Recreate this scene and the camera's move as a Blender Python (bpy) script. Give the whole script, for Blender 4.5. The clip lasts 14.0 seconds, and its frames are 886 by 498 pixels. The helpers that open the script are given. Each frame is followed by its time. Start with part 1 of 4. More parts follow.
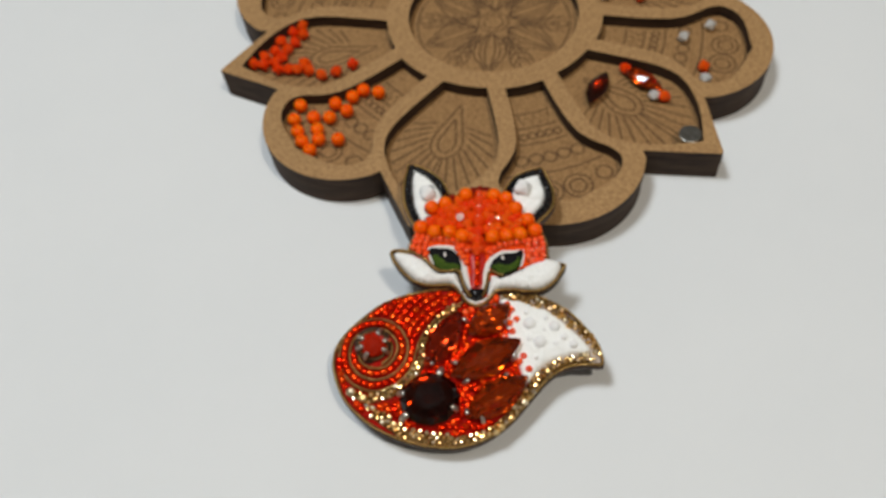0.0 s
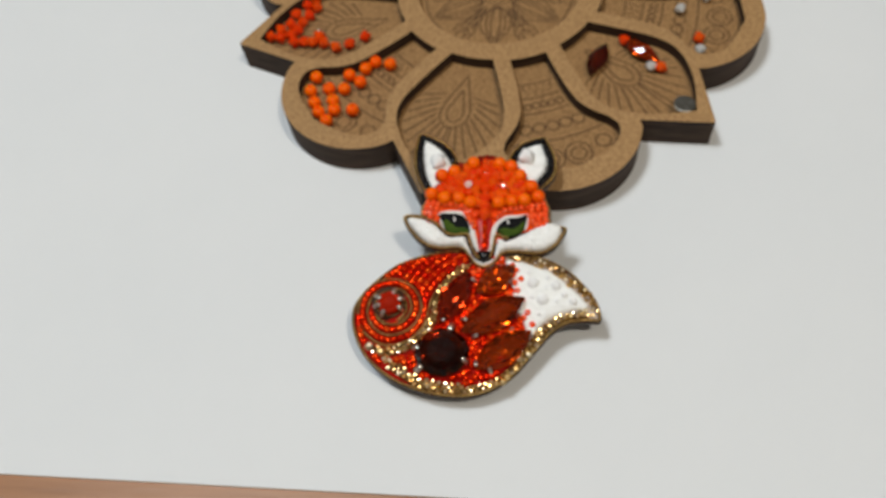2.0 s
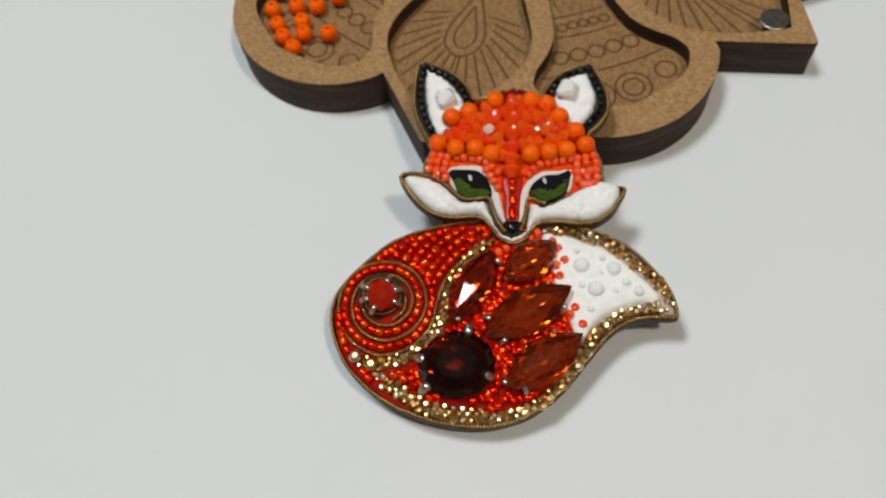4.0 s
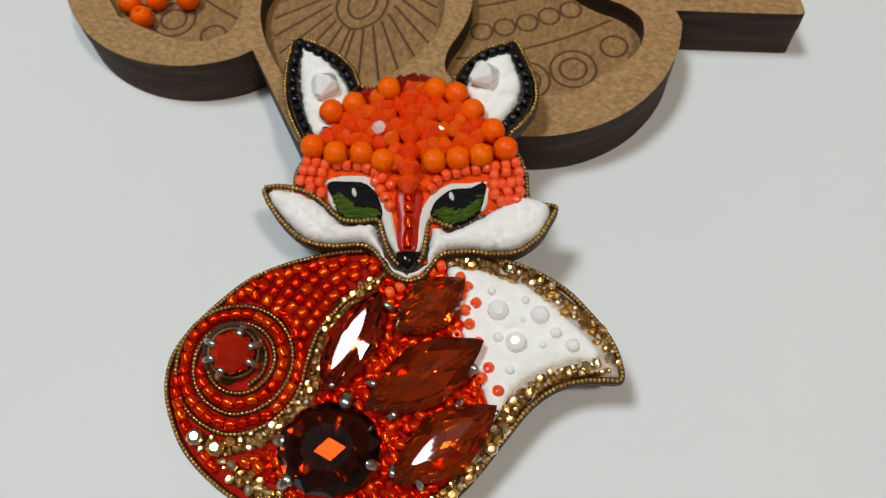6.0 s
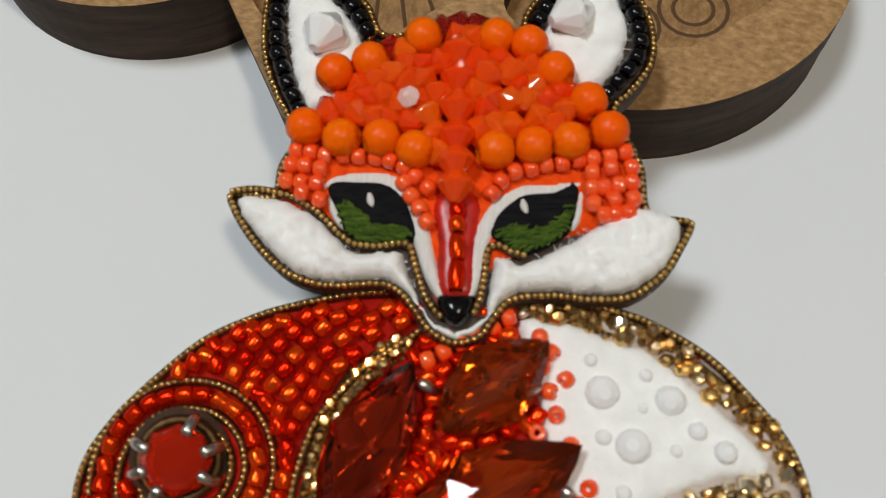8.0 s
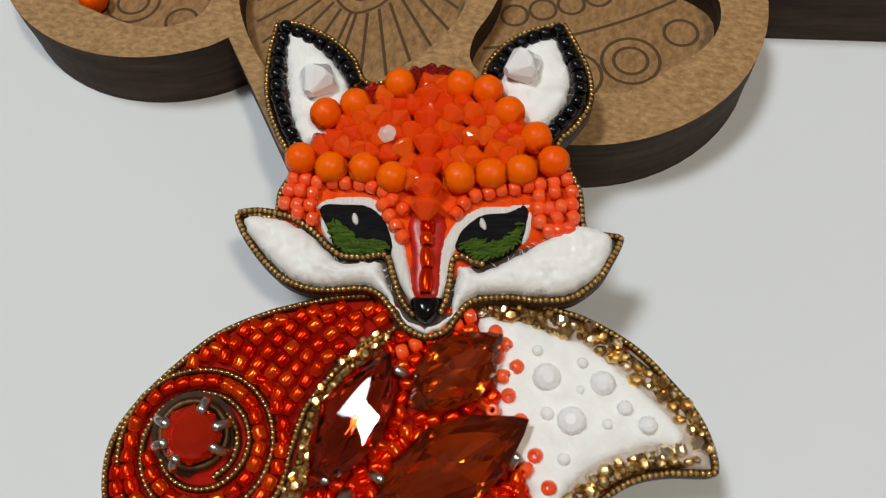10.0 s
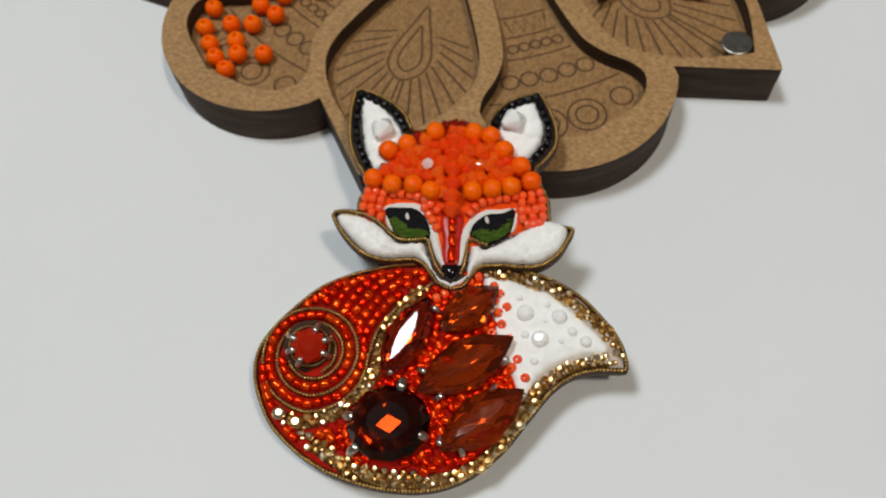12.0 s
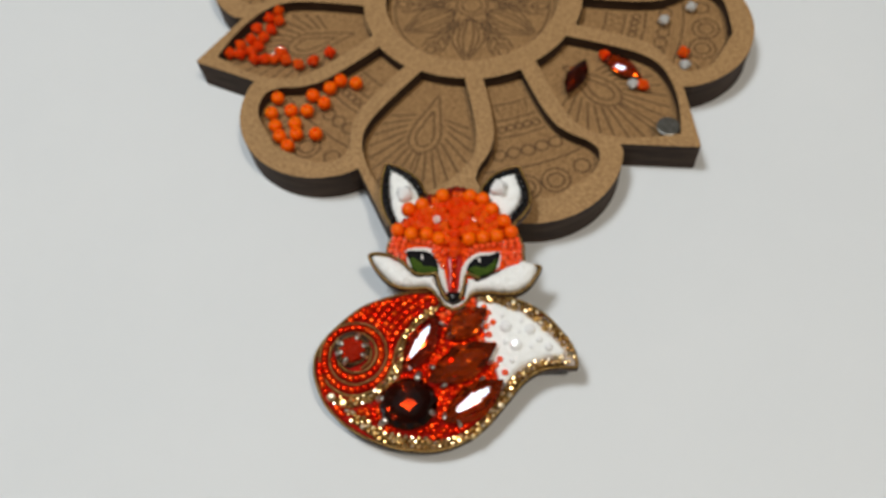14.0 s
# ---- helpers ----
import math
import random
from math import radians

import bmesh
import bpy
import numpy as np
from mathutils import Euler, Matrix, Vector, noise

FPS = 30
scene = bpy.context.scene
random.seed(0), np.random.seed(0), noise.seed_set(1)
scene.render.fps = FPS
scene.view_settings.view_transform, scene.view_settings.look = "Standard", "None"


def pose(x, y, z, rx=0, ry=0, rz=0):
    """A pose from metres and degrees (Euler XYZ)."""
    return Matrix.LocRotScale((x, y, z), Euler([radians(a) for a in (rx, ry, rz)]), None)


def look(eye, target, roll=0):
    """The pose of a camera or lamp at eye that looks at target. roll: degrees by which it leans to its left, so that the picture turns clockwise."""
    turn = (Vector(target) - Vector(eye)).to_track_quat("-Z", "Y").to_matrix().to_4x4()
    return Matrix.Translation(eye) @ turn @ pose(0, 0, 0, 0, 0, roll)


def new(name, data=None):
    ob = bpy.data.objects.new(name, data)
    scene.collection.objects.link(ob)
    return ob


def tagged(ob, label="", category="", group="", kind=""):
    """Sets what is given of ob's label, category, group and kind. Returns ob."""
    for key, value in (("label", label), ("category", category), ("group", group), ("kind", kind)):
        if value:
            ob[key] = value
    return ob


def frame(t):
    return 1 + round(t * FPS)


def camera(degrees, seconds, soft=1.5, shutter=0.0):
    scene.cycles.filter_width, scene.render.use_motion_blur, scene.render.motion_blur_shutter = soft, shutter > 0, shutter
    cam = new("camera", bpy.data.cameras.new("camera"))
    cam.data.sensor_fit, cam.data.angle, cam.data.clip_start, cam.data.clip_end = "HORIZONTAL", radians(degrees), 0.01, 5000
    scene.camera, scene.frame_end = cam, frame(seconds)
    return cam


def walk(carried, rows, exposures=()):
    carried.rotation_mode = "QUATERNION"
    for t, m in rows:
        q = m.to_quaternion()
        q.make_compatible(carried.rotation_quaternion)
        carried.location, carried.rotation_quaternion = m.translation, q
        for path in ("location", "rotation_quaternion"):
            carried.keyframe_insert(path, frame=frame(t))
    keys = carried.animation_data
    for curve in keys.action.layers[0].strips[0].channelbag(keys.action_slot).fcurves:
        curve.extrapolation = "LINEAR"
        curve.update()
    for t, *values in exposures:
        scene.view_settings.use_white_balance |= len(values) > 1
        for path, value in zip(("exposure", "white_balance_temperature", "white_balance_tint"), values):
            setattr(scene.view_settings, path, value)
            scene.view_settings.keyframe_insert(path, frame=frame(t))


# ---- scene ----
cam = camera(55.30, 14.0, soft=1.1)
cam.data.dof.use_dof = True
cam.data.dof.focus_distance = 0.110
cam.data.dof.aperture_fstop = 38
PATH = [
    (0, (0.03053, -0.12258, 0.19522), (0.00582, 0.02034, -0.00841), -6.74),
    (0.5, (0.03055, -0.11911, 0.21337), (0.00534, 0.02208, 0.00860), -6.96),
    (0.8, (0.03033, -0.11459, 0.21556), (0.00410, 0.02654, 0.01088), -7.29),
    (1, (0.03078, -0.11349, 0.21819), (0.00438, 0.02724, 0.01326), -7.44),
    (1.5, (0.03137, -0.12333, 0.22170), (0.00496, 0.01384, 0.01437), -7.71),
    (2, (0.03053, -0.13022, 0.21134), (0.00499, 0.00140, 0.00033), -7.97),
    (2.5, (0.02989, -0.12755, 0.19579), (0.00586, 0.00256, -0.01632), -7.66),
    (3, (0.02506, -0.11778, 0.18134), (0.00168, 0.01122, -0.03153), -7.74),
    (3.2, (0.02087, -0.11322, 0.17583), (-0.00314, 0.01444, -0.03777), -8.11),
    (5.3, (0.01870, -0.07024, 0.13688), (0.00134, 0.04730, -0.08308), -6.99),
    (5.5, (0.02411, -0.06773, 0.13413), (0.00726, 0.05031, -0.08560), -6.75),
    (6, (0.02982, -0.06461, 0.12653), (0.01686, 0.04921, -0.09568), -5.06),
    (6.5, (0.02928, -0.06442, 0.11543), (0.01535, 0.04724, -0.10782), -5.56),
    (7, (0.02232, -0.05914, 0.10097), (0.01003, 0.05511, -0.12106), -4.34),
    (7.5, (0.01634, -0.04936, 0.09292), (0.00561, 0.05682, -0.13316), -4.18),
    (8, (0.02218, -0.03710, 0.08774), (0.00497, 0.06848, -0.13821), -7.51),
    (10.5, (0.02529, -0.05393, 0.11120), (0.01166, 0.06350, -0.10908), -5.20),
    (11, (0.02513, -0.06241, 0.12401), (0.01137, 0.05493, -0.09632), -5.09),
    (11.5, (0.02334, -0.07017, 0.13584), (0.00841, 0.04765, -0.08415), -5.42),
    (12, (0.02733, -0.07988, 0.15108), (0.00975, 0.04066, -0.06724), -6.25),
    (12.5, (0.02960, -0.08767, 0.16536), (0.01241, 0.03441, -0.05213), -6.05),
    (13, (0.02943, -0.08914, 0.17486), (0.00840, 0.03246, -0.04256), -7.81),
    (13.5, (0.03209, -0.10125, 0.19592), (0.00915, 0.02128, -0.02078), -8.08),
    (14, (0.03579, -0.10765, 0.20670), (0.01208, 0.01824, -0.00798), -8.34),
]
walk(cam, [(t, look(eye, target, roll)) for t, eye, target, roll in PATH],
     [(0, -0.05), (1, -0.08), (2, -0.02), (3, -0.09), (5.5, -0.1), (8, -0.15), (10.5, -0.12), (12.5, -0.12), (14, -0.08)])

# ---- world, lights, exposure ----
world = bpy.data.worlds.new("world")
scene.world = world
world.use_nodes = True
world.node_tree.nodes["Background"].inputs[0].default_value = (0.5, 0.55, 0.62, 1)
world.node_tree.nodes["Background"].inputs[1].default_value = 0.3


def area_lamp(name, eye, target, size, watts, colour):
    data = bpy.data.lights.new(name, "AREA")
    data.shape, data.size, data.energy, data.color = "SQUARE", size, watts, colour
    ob = new(name, data)
    ob.matrix_world = look(eye, target)
    return ob


# cool ceiling panel up to the far side, warmer lamp on the other
area_lamp("ceiling_panel", (-0.50, 0.13, 1.71), (0, 0, 0), 0.36, 20.2, (0.90, 0.962, 1.0))
area_lamp("room_lamp", (0.60, -0.44, 1.68), (0, 0, 0), 0.16, 11.4, (1.0, 0.905, 0.765))


# ---- materials ----
def material(name, colour, rough=0.5, metal=0.0, coat=0.0, trans=0.0, ior=1.5, spec=0.5, sheen=0.0, tint=(1, 1, 1)):
    m = bpy.data.materials.new(name)
    m.use_nodes = True
    b = m.node_tree.nodes["Principled BSDF"]
    b.inputs["Base Color"].default_value = (*colour, 1)
    b.inputs["Roughness"].default_value = rough
    b.inputs["Metallic"].default_value = metal
    b.inputs["Coat Weight"].default_value = coat
    b.inputs["Coat Roughness"].default_value = 0.05
    b.inputs["Transmission Weight"].default_value = trans
    b.inputs["IOR"].default_value = ior
    b.inputs["Specular IOR Level"].default_value = spec
    b.inputs["Sheen Weight"].default_value = sheen
    b.inputs["Specular Tint"].default_value = (*tint, 1)
    return m


def node(m, kind, **values):
    n = m.node_tree.nodes.new(kind)
    for key, value in values.items():
        n.inputs[key.replace("_", " ")].default_value = value
    return n


def link(m, a, out, b, into):
    m.node_tree.links.new(a.outputs[out], b.inputs[into])


def varied(m, colours, scale, stretch=(1, 1, 1), detail=6, bump=0.0, bump_scale=None, bump_far=0.0002, rough=None):
    """Mottles a material between colours with stretched noise, and adds a fine relief."""
    b = m.node_tree.nodes["Principled BSDF"]
    co = m.node_tree.nodes.new("ShaderNodeTexCoord")
    mp = m.node_tree.nodes.new("ShaderNodeMapping")
    mp.inputs["Scale"].default_value = stretch
    link(m, co, "Object", mp, "Vector")
    nz = node(m, "ShaderNodeTexNoise", Scale=scale, Detail=detail, Roughness=0.62)
    link(m, mp, "Vector", nz, "Vector")
    ramp = m.node_tree.nodes.new("ShaderNodeValToRGB")
    while len(ramp.color_ramp.elements) < len(colours):
        ramp.color_ramp.elements.new(0.5)
    for k, (e, c) in enumerate(zip(ramp.color_ramp.elements, colours)):
        e.position = 0.3 + 0.4 * k / max(1, len(colours) - 1)
        e.color = (*c, 1)
    link(m, nz, "Fac", ramp, "Fac")
    link(m, ramp, "Color", b, "Base Color")
    if bump:
        n2 = node(m, "ShaderNodeTexNoise", Scale=bump_scale or scale * 3, Detail=5)
        link(m, mp, "Vector", n2, "Vector")
        bp = node(m, "ShaderNodeBump", Strength=bump, Distance=bump_far)
        link(m, n2, "Fac", bp, "Height")
        link(m, bp, "Normal", b, "Normal")
    if rough:
        n3 = node(m, "ShaderNodeTexNoise", Scale=scale * 0.4, Detail=3)
        link(m, co, "Object", n3, "Vector")
        mr = node(m, "ShaderNodeMapRange", To_Min=rough[0], To_Max=rough[1])
        link(m, n3, "Fac", mr, "Value")
        link(m, mr, "Result", b, "Roughness")
    return m


def per_piece(m, colours):
    """Shifts a bead's colour from piece to piece."""
    b = m.node_tree.nodes["Principled BSDF"]
    info = m.node_tree.nodes.new("ShaderNodeObjectInfo")
    ramp = m.node_tree.nodes.new("ShaderNodeValToRGB")
    while len(ramp.color_ramp.elements) < len(colours):
        ramp.color_ramp.elements.new(0.5)
    for k, (e, c) in enumerate(zip(ramp.color_ramp.elements, colours)):
        e.position = k / max(1, len(colours) - 1)
        e.color = (*c, 1)
    link(m, info, "Random", ramp, "Fac")
    link(m, ramp, "Color", b, "Base Color")
    return m


M = {}
M["paper"] = varied(material("white_paper", (0.78, 0.78, 0.77), 0.6, spec=0.2), [(0.725, 0.745, 0.757), (0.758, 0.774, 0.782)], 9, bump=0.08, bump_scale=900, bump_far=0.00005, rough=(0.5, 0.65))
M["paper_edge"] = material("paper_edge", (0.8, 0.8, 0.78), 0.6)
M["table"] = varied(material("table_wood", (0.3, 0.14, 0.06), 0.4), [(0.16, 0.065, 0.02), (0.32, 0.14, 0.05), (0.42, 0.2, 0.08)], 6, (1.2, 14, 6), 8, 0.25, 60, 0.0004, (0.3, 0.5))
M["wall"] = varied(material("painted_wall", (0.64, 0.63, 0.61), 0.8), [(0.58, 0.575, 0.56), (0.68, 0.67, 0.65)], 3, bump=0.1, bump_scale=120)
M["ceiling"] = varied(material("painted_ceiling", (0.75, 0.75, 0.74), 0.8), [(0.7, 0.7, 0.69), (0.78, 0.78, 0.77)], 3, bump=0.1, bump_scale=120)
M["floor"] = varied(material("dark_floor", (0.2, 0.15, 0.1), 0.5), [(0.16, 0.11, 0.07), (0.26, 0.18, 0.12)], 3, (1, 9, 1))
M["ply"] = varied(material("tray_wood", (0.32, 0.19, 0.085), 0.6, spec=0.3), [(0.225, 0.124, 0.05), (0.36, 0.207, 0.085), (0.51, 0.31, 0.138)], 1500, (1, 0.62, 1), 10, 0.9, 1500, 0.00012, (0.5, 0.7))
M["ply_floor"] = varied(material("tray_floor_wood", (0.28, 0.165, 0.073), 0.65, spec=0.25), [(0.18, 0.095, 0.036), (0.285, 0.156, 0.061), (0.39, 0.222, 0.09)], 1300, (0.62, 1, 1), 10, 0.8, 1500, 0.00012)
M["burnt"] = varied(material("laser_burnt_edge", (0.05, 0.03, 0.02), 0.7, spec=0.2), [(0.026, 0.0165, 0.0115), (0.05, 0.031, 0.021), (0.08, 0.05, 0.033)], 260, (0.3, 0.3, 3), 5, 0.4, 600, 0.0001)
M["engraved"] = material("engraved_line", (0.1, 0.056, 0.028), 0.8, spec=0.1)
M["steel"] = varied(material("magnet_steel", (0.3, 0.29, 0.26), 0.4, 1.0), [(0.2, 0.195, 0.17), (0.34, 0.33, 0.3)], 700)
M["leather"] = varied(material("brown_leather", (0.06, 0.03, 0.016), 0.65), [(0.035, 0.017, 0.009), (0.075, 0.038, 0.02)], 600, bump=0.4, bump_scale=1500, bump_far=0.0001)
M["felt_red"] = varied(material("red_felt", (0.4, 0.014, 0.006), 0.9, spec=0.1), [(0.3, 0.006, 0.003), (0.43, 0.012, 0.005)], 900, bump=0.5, bump_scale=2500, bump_far=0.0001)
M["felt_orange"] = varied(material("orange_felt", (0.8, 0.07, 0.005), 0.85, spec=0.1), [(0.7, 0.045, 0.003), (0.92, 0.1, 0.006)], 900, bump=0.5, bump_scale=2500, bump_far=0.0001)
M["bridge"] = varied(material("glossy_red_glass", (0.4, 0.01, 0.006), 0.32), [(0.34, 0.006, 0.004), (0.6, 0.018, 0.007)], 700, bump=0.3, bump_scale=700, bump_far=0.0002)
M["wool"] = varied(material("white_wool", (0.86, 0.86, 0.83), 0.95, spec=0.1, sheen=0.3), [(0.86, 0.86, 0.83), (0.93, 0.93, 0.91)], 420, bump=0.45, bump_scale=1700, bump_far=0.0002)
M["tail_felt"] = varied(material("pale_felt", (0.5, 0.42, 0.36), 0.9), [(0.42, 0.34, 0.28), (0.6, 0.52, 0.46)], 900, bump=0.5, bump_scale=2500, bump_far=0.0001)
M["thread_white"] = varied(material("white_thread", (0.78, 0.76, 0.72), 0.8), [(0.66, 0.64, 0.6), (0.82, 0.8, 0.76)], 700, (6, 1, 1), 4, 0.6, 1600, 0.0002)
M["thread_black"] = varied(material("black_thread", (0.006, 0.006, 0.007), 0.6, spec=0.05), [(0.004, 0.004, 0.005), (0.014, 0.014, 0.016)], 500, (1, 6, 1), 4, 0.8, 1500, 0.0002)
M["thread_green"] = varied(material("green_thread", (0.05, 0.1, 0.01), 0.7, spec=0.2), [(0.02, 0.045, 0.004), (0.052, 0.1, 0.008), (0.105, 0.17, 0.018)], 500, (1, 6, 1), 4, 0.8, 1500, 0.0002)
M["bronze"] = varied(material("bronze_cord", (0.1, 0.05, 0.018), 0.45, 0.8), [(0.05, 0.024, 0.009), (0.14, 0.075, 0.028)], 800)
M["brass"] = material("old_brass", (0.66, 0.43, 0.14), 0.3, 1.0)
M["red_glass"] = per_piece(material("red_silver_lined_glass", (0.8, 0.03, 0.004), 0.2, 0.74, spec=0.3, tint=(1.0, 0.3, 0.12)), [(0.7, 0.012, 0.002), (0.88, 0.032, 0.003), (1.0, 0.095, 0.009)])
M["coral"] = per_piece(material("coral_glass", (0.98, 0.1, 0.02), 0.1, coat=0.8), [(0.98, 0.075, 0.008), (1.0, 0.12, 0.02)])
M["orange"] = per_piece(material("orange_opaque_glass", (1.0, 0.15, 0.0), 0.36, spec=0.16), [(1.0, 0.115, 0.0), (1.0, 0.155, 0.0)])
M["orange_crystal"] = per_piece(material("orange_crystal", (1.0, 0.08, 0.002), 0.03, coat=0.8, trans=0.1, ior=1.5), [(1.0, 0.045, 0.001), (1.0, 0.08, 0.002), (1.0, 0.13, 0.003)])
M["red_orange"] = per_piece(material("red_orange_crystal", (0.9, 0.06, 0.004), 0.03, trans=0.2, ior=1.5), [(1.0, 0.05, 0.002), (1.0, 0.11, 0.005)])
for key in ("orange_crystal", "orange", "red_orange"):
    glow = M[key].node_tree.nodes["Principled BSDF"]
    glow.inputs["Subsurface Weight"].default_value = 0.55
    glow.inputs["Subsurface Radius"].default_value = (1.0, 0.35, 0.1)
    glow.inputs["Subsurface Scale"].default_value = 0.0016
M["red_crystal"] = material("red_crystal", (0.8, 0.03, 0.015), 0.02, trans=0.8, ior=1.56)
M["clear"] = material("clear_crystal", (0.97, 0.97, 0.96), 0.05, coat=0.4, trans=0.06, ior=1.5)
M["clear_bead"] = material("clear_bead_crystal", (1.0, 1.0, 0.97), 0.05, 0.2, trans=0.4, ior=1.6, coat=0.5)
M["pink_crystal"] = material("pink_crystal", (1.0, 0.72, 0.66), 0.02, trans=0.15, ior=1.6, coat=0.8)
M["black_glass"] = material("black_glass", (0.004, 0.004, 0.005), 0.12, spec=0.3)
M["garnet"] = material("garnet_stone", (0.08, 0.0045, 0.0004), 0.01, trans=1.0, ior=1.5)
M["siam"] = material("dark_red_stone", (0.9, 0.055, 0.01), 0.01, trans=1.0, ior=1.42)
M["amber"] = material("amber_stone", (1.0, 0.105, 0.005), 0.015, trans=0.96, ior=1.46)
M["foil"] = material("mirror_foil", (1.0, 0.95, 0.88), 0.07, 1.0)
M["sharp_foil"] = material("sharp_foil", (1.0, 0.92, 0.82), 0.07, 1.0)
M["hyacinth"] = material("hyacinth_stone", (1.0, 0.035, 0.006), 0.01, trans=0.7, ior=1.5)
M["silver"] = material("silver_setting", (0.62, 0.6, 0.55), 0.28, 1.0)
M["gold_crystal"] = per_piece(material("golden_rhinestone", (1.0, 0.7, 0.3), 0.26, 1.0), [(1.0, 0.62, 0.2), (0.95, 0.72, 0.36), (0.55, 0.3, 0.08), (1.0, 0.9, 0.68), (0.9, 0.58, 0.2), (0.55, 0.3, 0.1), (1.0, 0.72, 0.3)])
M["gold_thread"] = varied(material("gold_thread", (0.2, 0.11, 0.035), 0.35, 0.9), [(0.05, 0.022, 0.007), (0.17, 0.09, 0.028), (0.5, 0.3, 0.09)], 1500, bump=0.9, bump_scale=2200, bump_far=0.0004)
M["cup"] = material("gold_cup", (0.4, 0.22, 0.07), 0.35, 1.0)
M["pearl"] = per_piece(material("pale_pink_bead", (0.66, 0.47, 0.36), 0.12, coat=0.7), [(0.6, 0.4, 0.3), (0.75, 0.6, 0.5)])


# ---- mesh helpers (millimetres in, metres out) ----
def spline(pts, closed=False, step=0.4):
    """Catmull-Rom line through the points, resampled evenly."""
    p = np.array(pts, float)
    n = len(p)
    out = []
    for k in range(n if closed else n - 1):
        if closed:
            a, b, c, d = p[(k - 1) % n], p[k], p[(k + 1) % n], p[(k + 2) % n]
        else:
            a, b, c, d = p[max(k - 1, 0)], p[k], p[k + 1], p[min(k + 2, n - 1)]
        for t in np.linspace(0, 1, 16, endpoint=False):
            out.append(0.5 * (2 * b + (c - a) * t + (2 * a - 5 * b + 4 * c - d) * t * t + (3 * b - a - 3 * c + d) * t ** 3))
    out.append(p[0] if closed else p[-1])
    return resample(np.array(out), step, closed)


def resample(line, step, closed=False):
    line = np.array(line, float)
    seg = np.hypot(*np.diff(line[:, :2], axis=0).T)
    run = np.concatenate([[0], np.cumsum(seg)])
    count = max(2, int(round(run[-1] / step)))
    at = np.linspace(0, run[-1], count + 1)
    if closed:
        at = at[:-1]
    return np.stack([np.interp(at, run, line[:, k]) for k in range(line.shape[1])], 1)


def tangents(line, closed=False):
    if closed:
        d = np.roll(line, -1, 0) - np.roll(line, 1, 0)
    else:
        d = np.gradient(line, axis=0)
    return d / np.maximum(np.linalg.norm(d, axis=1), 1e-9)[:, None]


def area(poly):
    x, y = poly[:, 0], poly[:, 1]
    return 0.5 * np.sum(x * np.roll(y, -1) - y * np.roll(x, -1))


def inset(poly, d):
    """The closed line moved inwards by d."""
    t = tangents(poly, True)
    side = np.stack([-t[:, 1], t[:, 0]], 1) * (1 if area(poly) > 0 else -1)
    return poly + side * d


def inside(poly, pts):
    pts = np.atleast_2d(pts)
    hit = np.zeros(len(pts), bool)
    q = np.roll(poly, -1, 0)
    for (x0, y0), (x1, y1) in zip(poly, q):
        if y0 != y1:
            cross = ((y0 > pts[:, 1]) != (y1 > pts[:, 1])) & (pts[:, 0] < (x1 - x0) * (pts[:, 1] - y0) / (y1 - y0) + x0)
            hit ^= cross
    return hit


def distance(line, pts, closed=True):
    pts = np.atleast_2d(pts)
    a = line if closed else line[:-1]
    b = np.roll(line, -1, 0) if closed else line[1:]
    ab = b - a
    best = np.full(len(pts), 1e9)
    for p0, d in zip(a, ab):
        t = np.clip(((pts - p0) @ d) / max(d @ d, 1e-12), 0, 1)
        best = np.minimum(best, np.hypot(*(pts - p0 - t[:, None] * d).T))
    return best


def mesh_of(name, verts, faces, mats, index=None, smooth=False):
    me = bpy.data.meshes.new(name)
    me.from_pydata([Vector(v) * 0.001 for v in verts], [], faces)
    for m in mats if isinstance(mats, (list, tuple)) else [mats]:
        me.materials.append(m)
    if index is not None:
        me.polygons.foreach_set("material_index", index)
    if smooth:
        me.polygons.foreach_set("use_smooth", [True] * len(me.polygons))
    me.update()
    return me


def part(name, me, parent, m=None, label=""):
    ob = new(name, me)
    ob.parent = parent
    if m is not None:
        ob.matrix_local = m
    if label:
        ob["label"] = label
    return ob


def place(u, v, w, turn=0.0, tilt_u=0.0, tilt_v=0.0):
    return Matrix.Translation((u * 0.001, v * 0.001, w * 0.001)) @ pose(0, 0, 0, -math.degrees(tilt_v), math.degrees(tilt_u), 0) @ pose(0, 0, 0, 0, 0, math.degrees(turn))


def flat(loops, keep):
    """Triangles of a flat shape bounded by loops; keep says which middles stay."""
    from mathutils.geometry import delaunay_2d_cdt
    verts, edges = [], []
    for lp in loops:
        k = len(verts)
        verts += [Vector(p) for p in lp]
        edges += [(k + a, k + (a + 1) % len(lp)) for a in range(len(lp))]
    v, _, f, *_ = delaunay_2d_cdt(verts, edges, [], 0, 1e-5)
    v = np.array([tuple(p) for p in v])
    f = [tuple(t) for t in f]
    mid = np.array([v[list(t)].mean(0) for t in f])
    ok = keep(mid)
    return v, [t if area(v[list(t)]) > 0 else t[::-1] for t, k in zip(f, ok) if k]


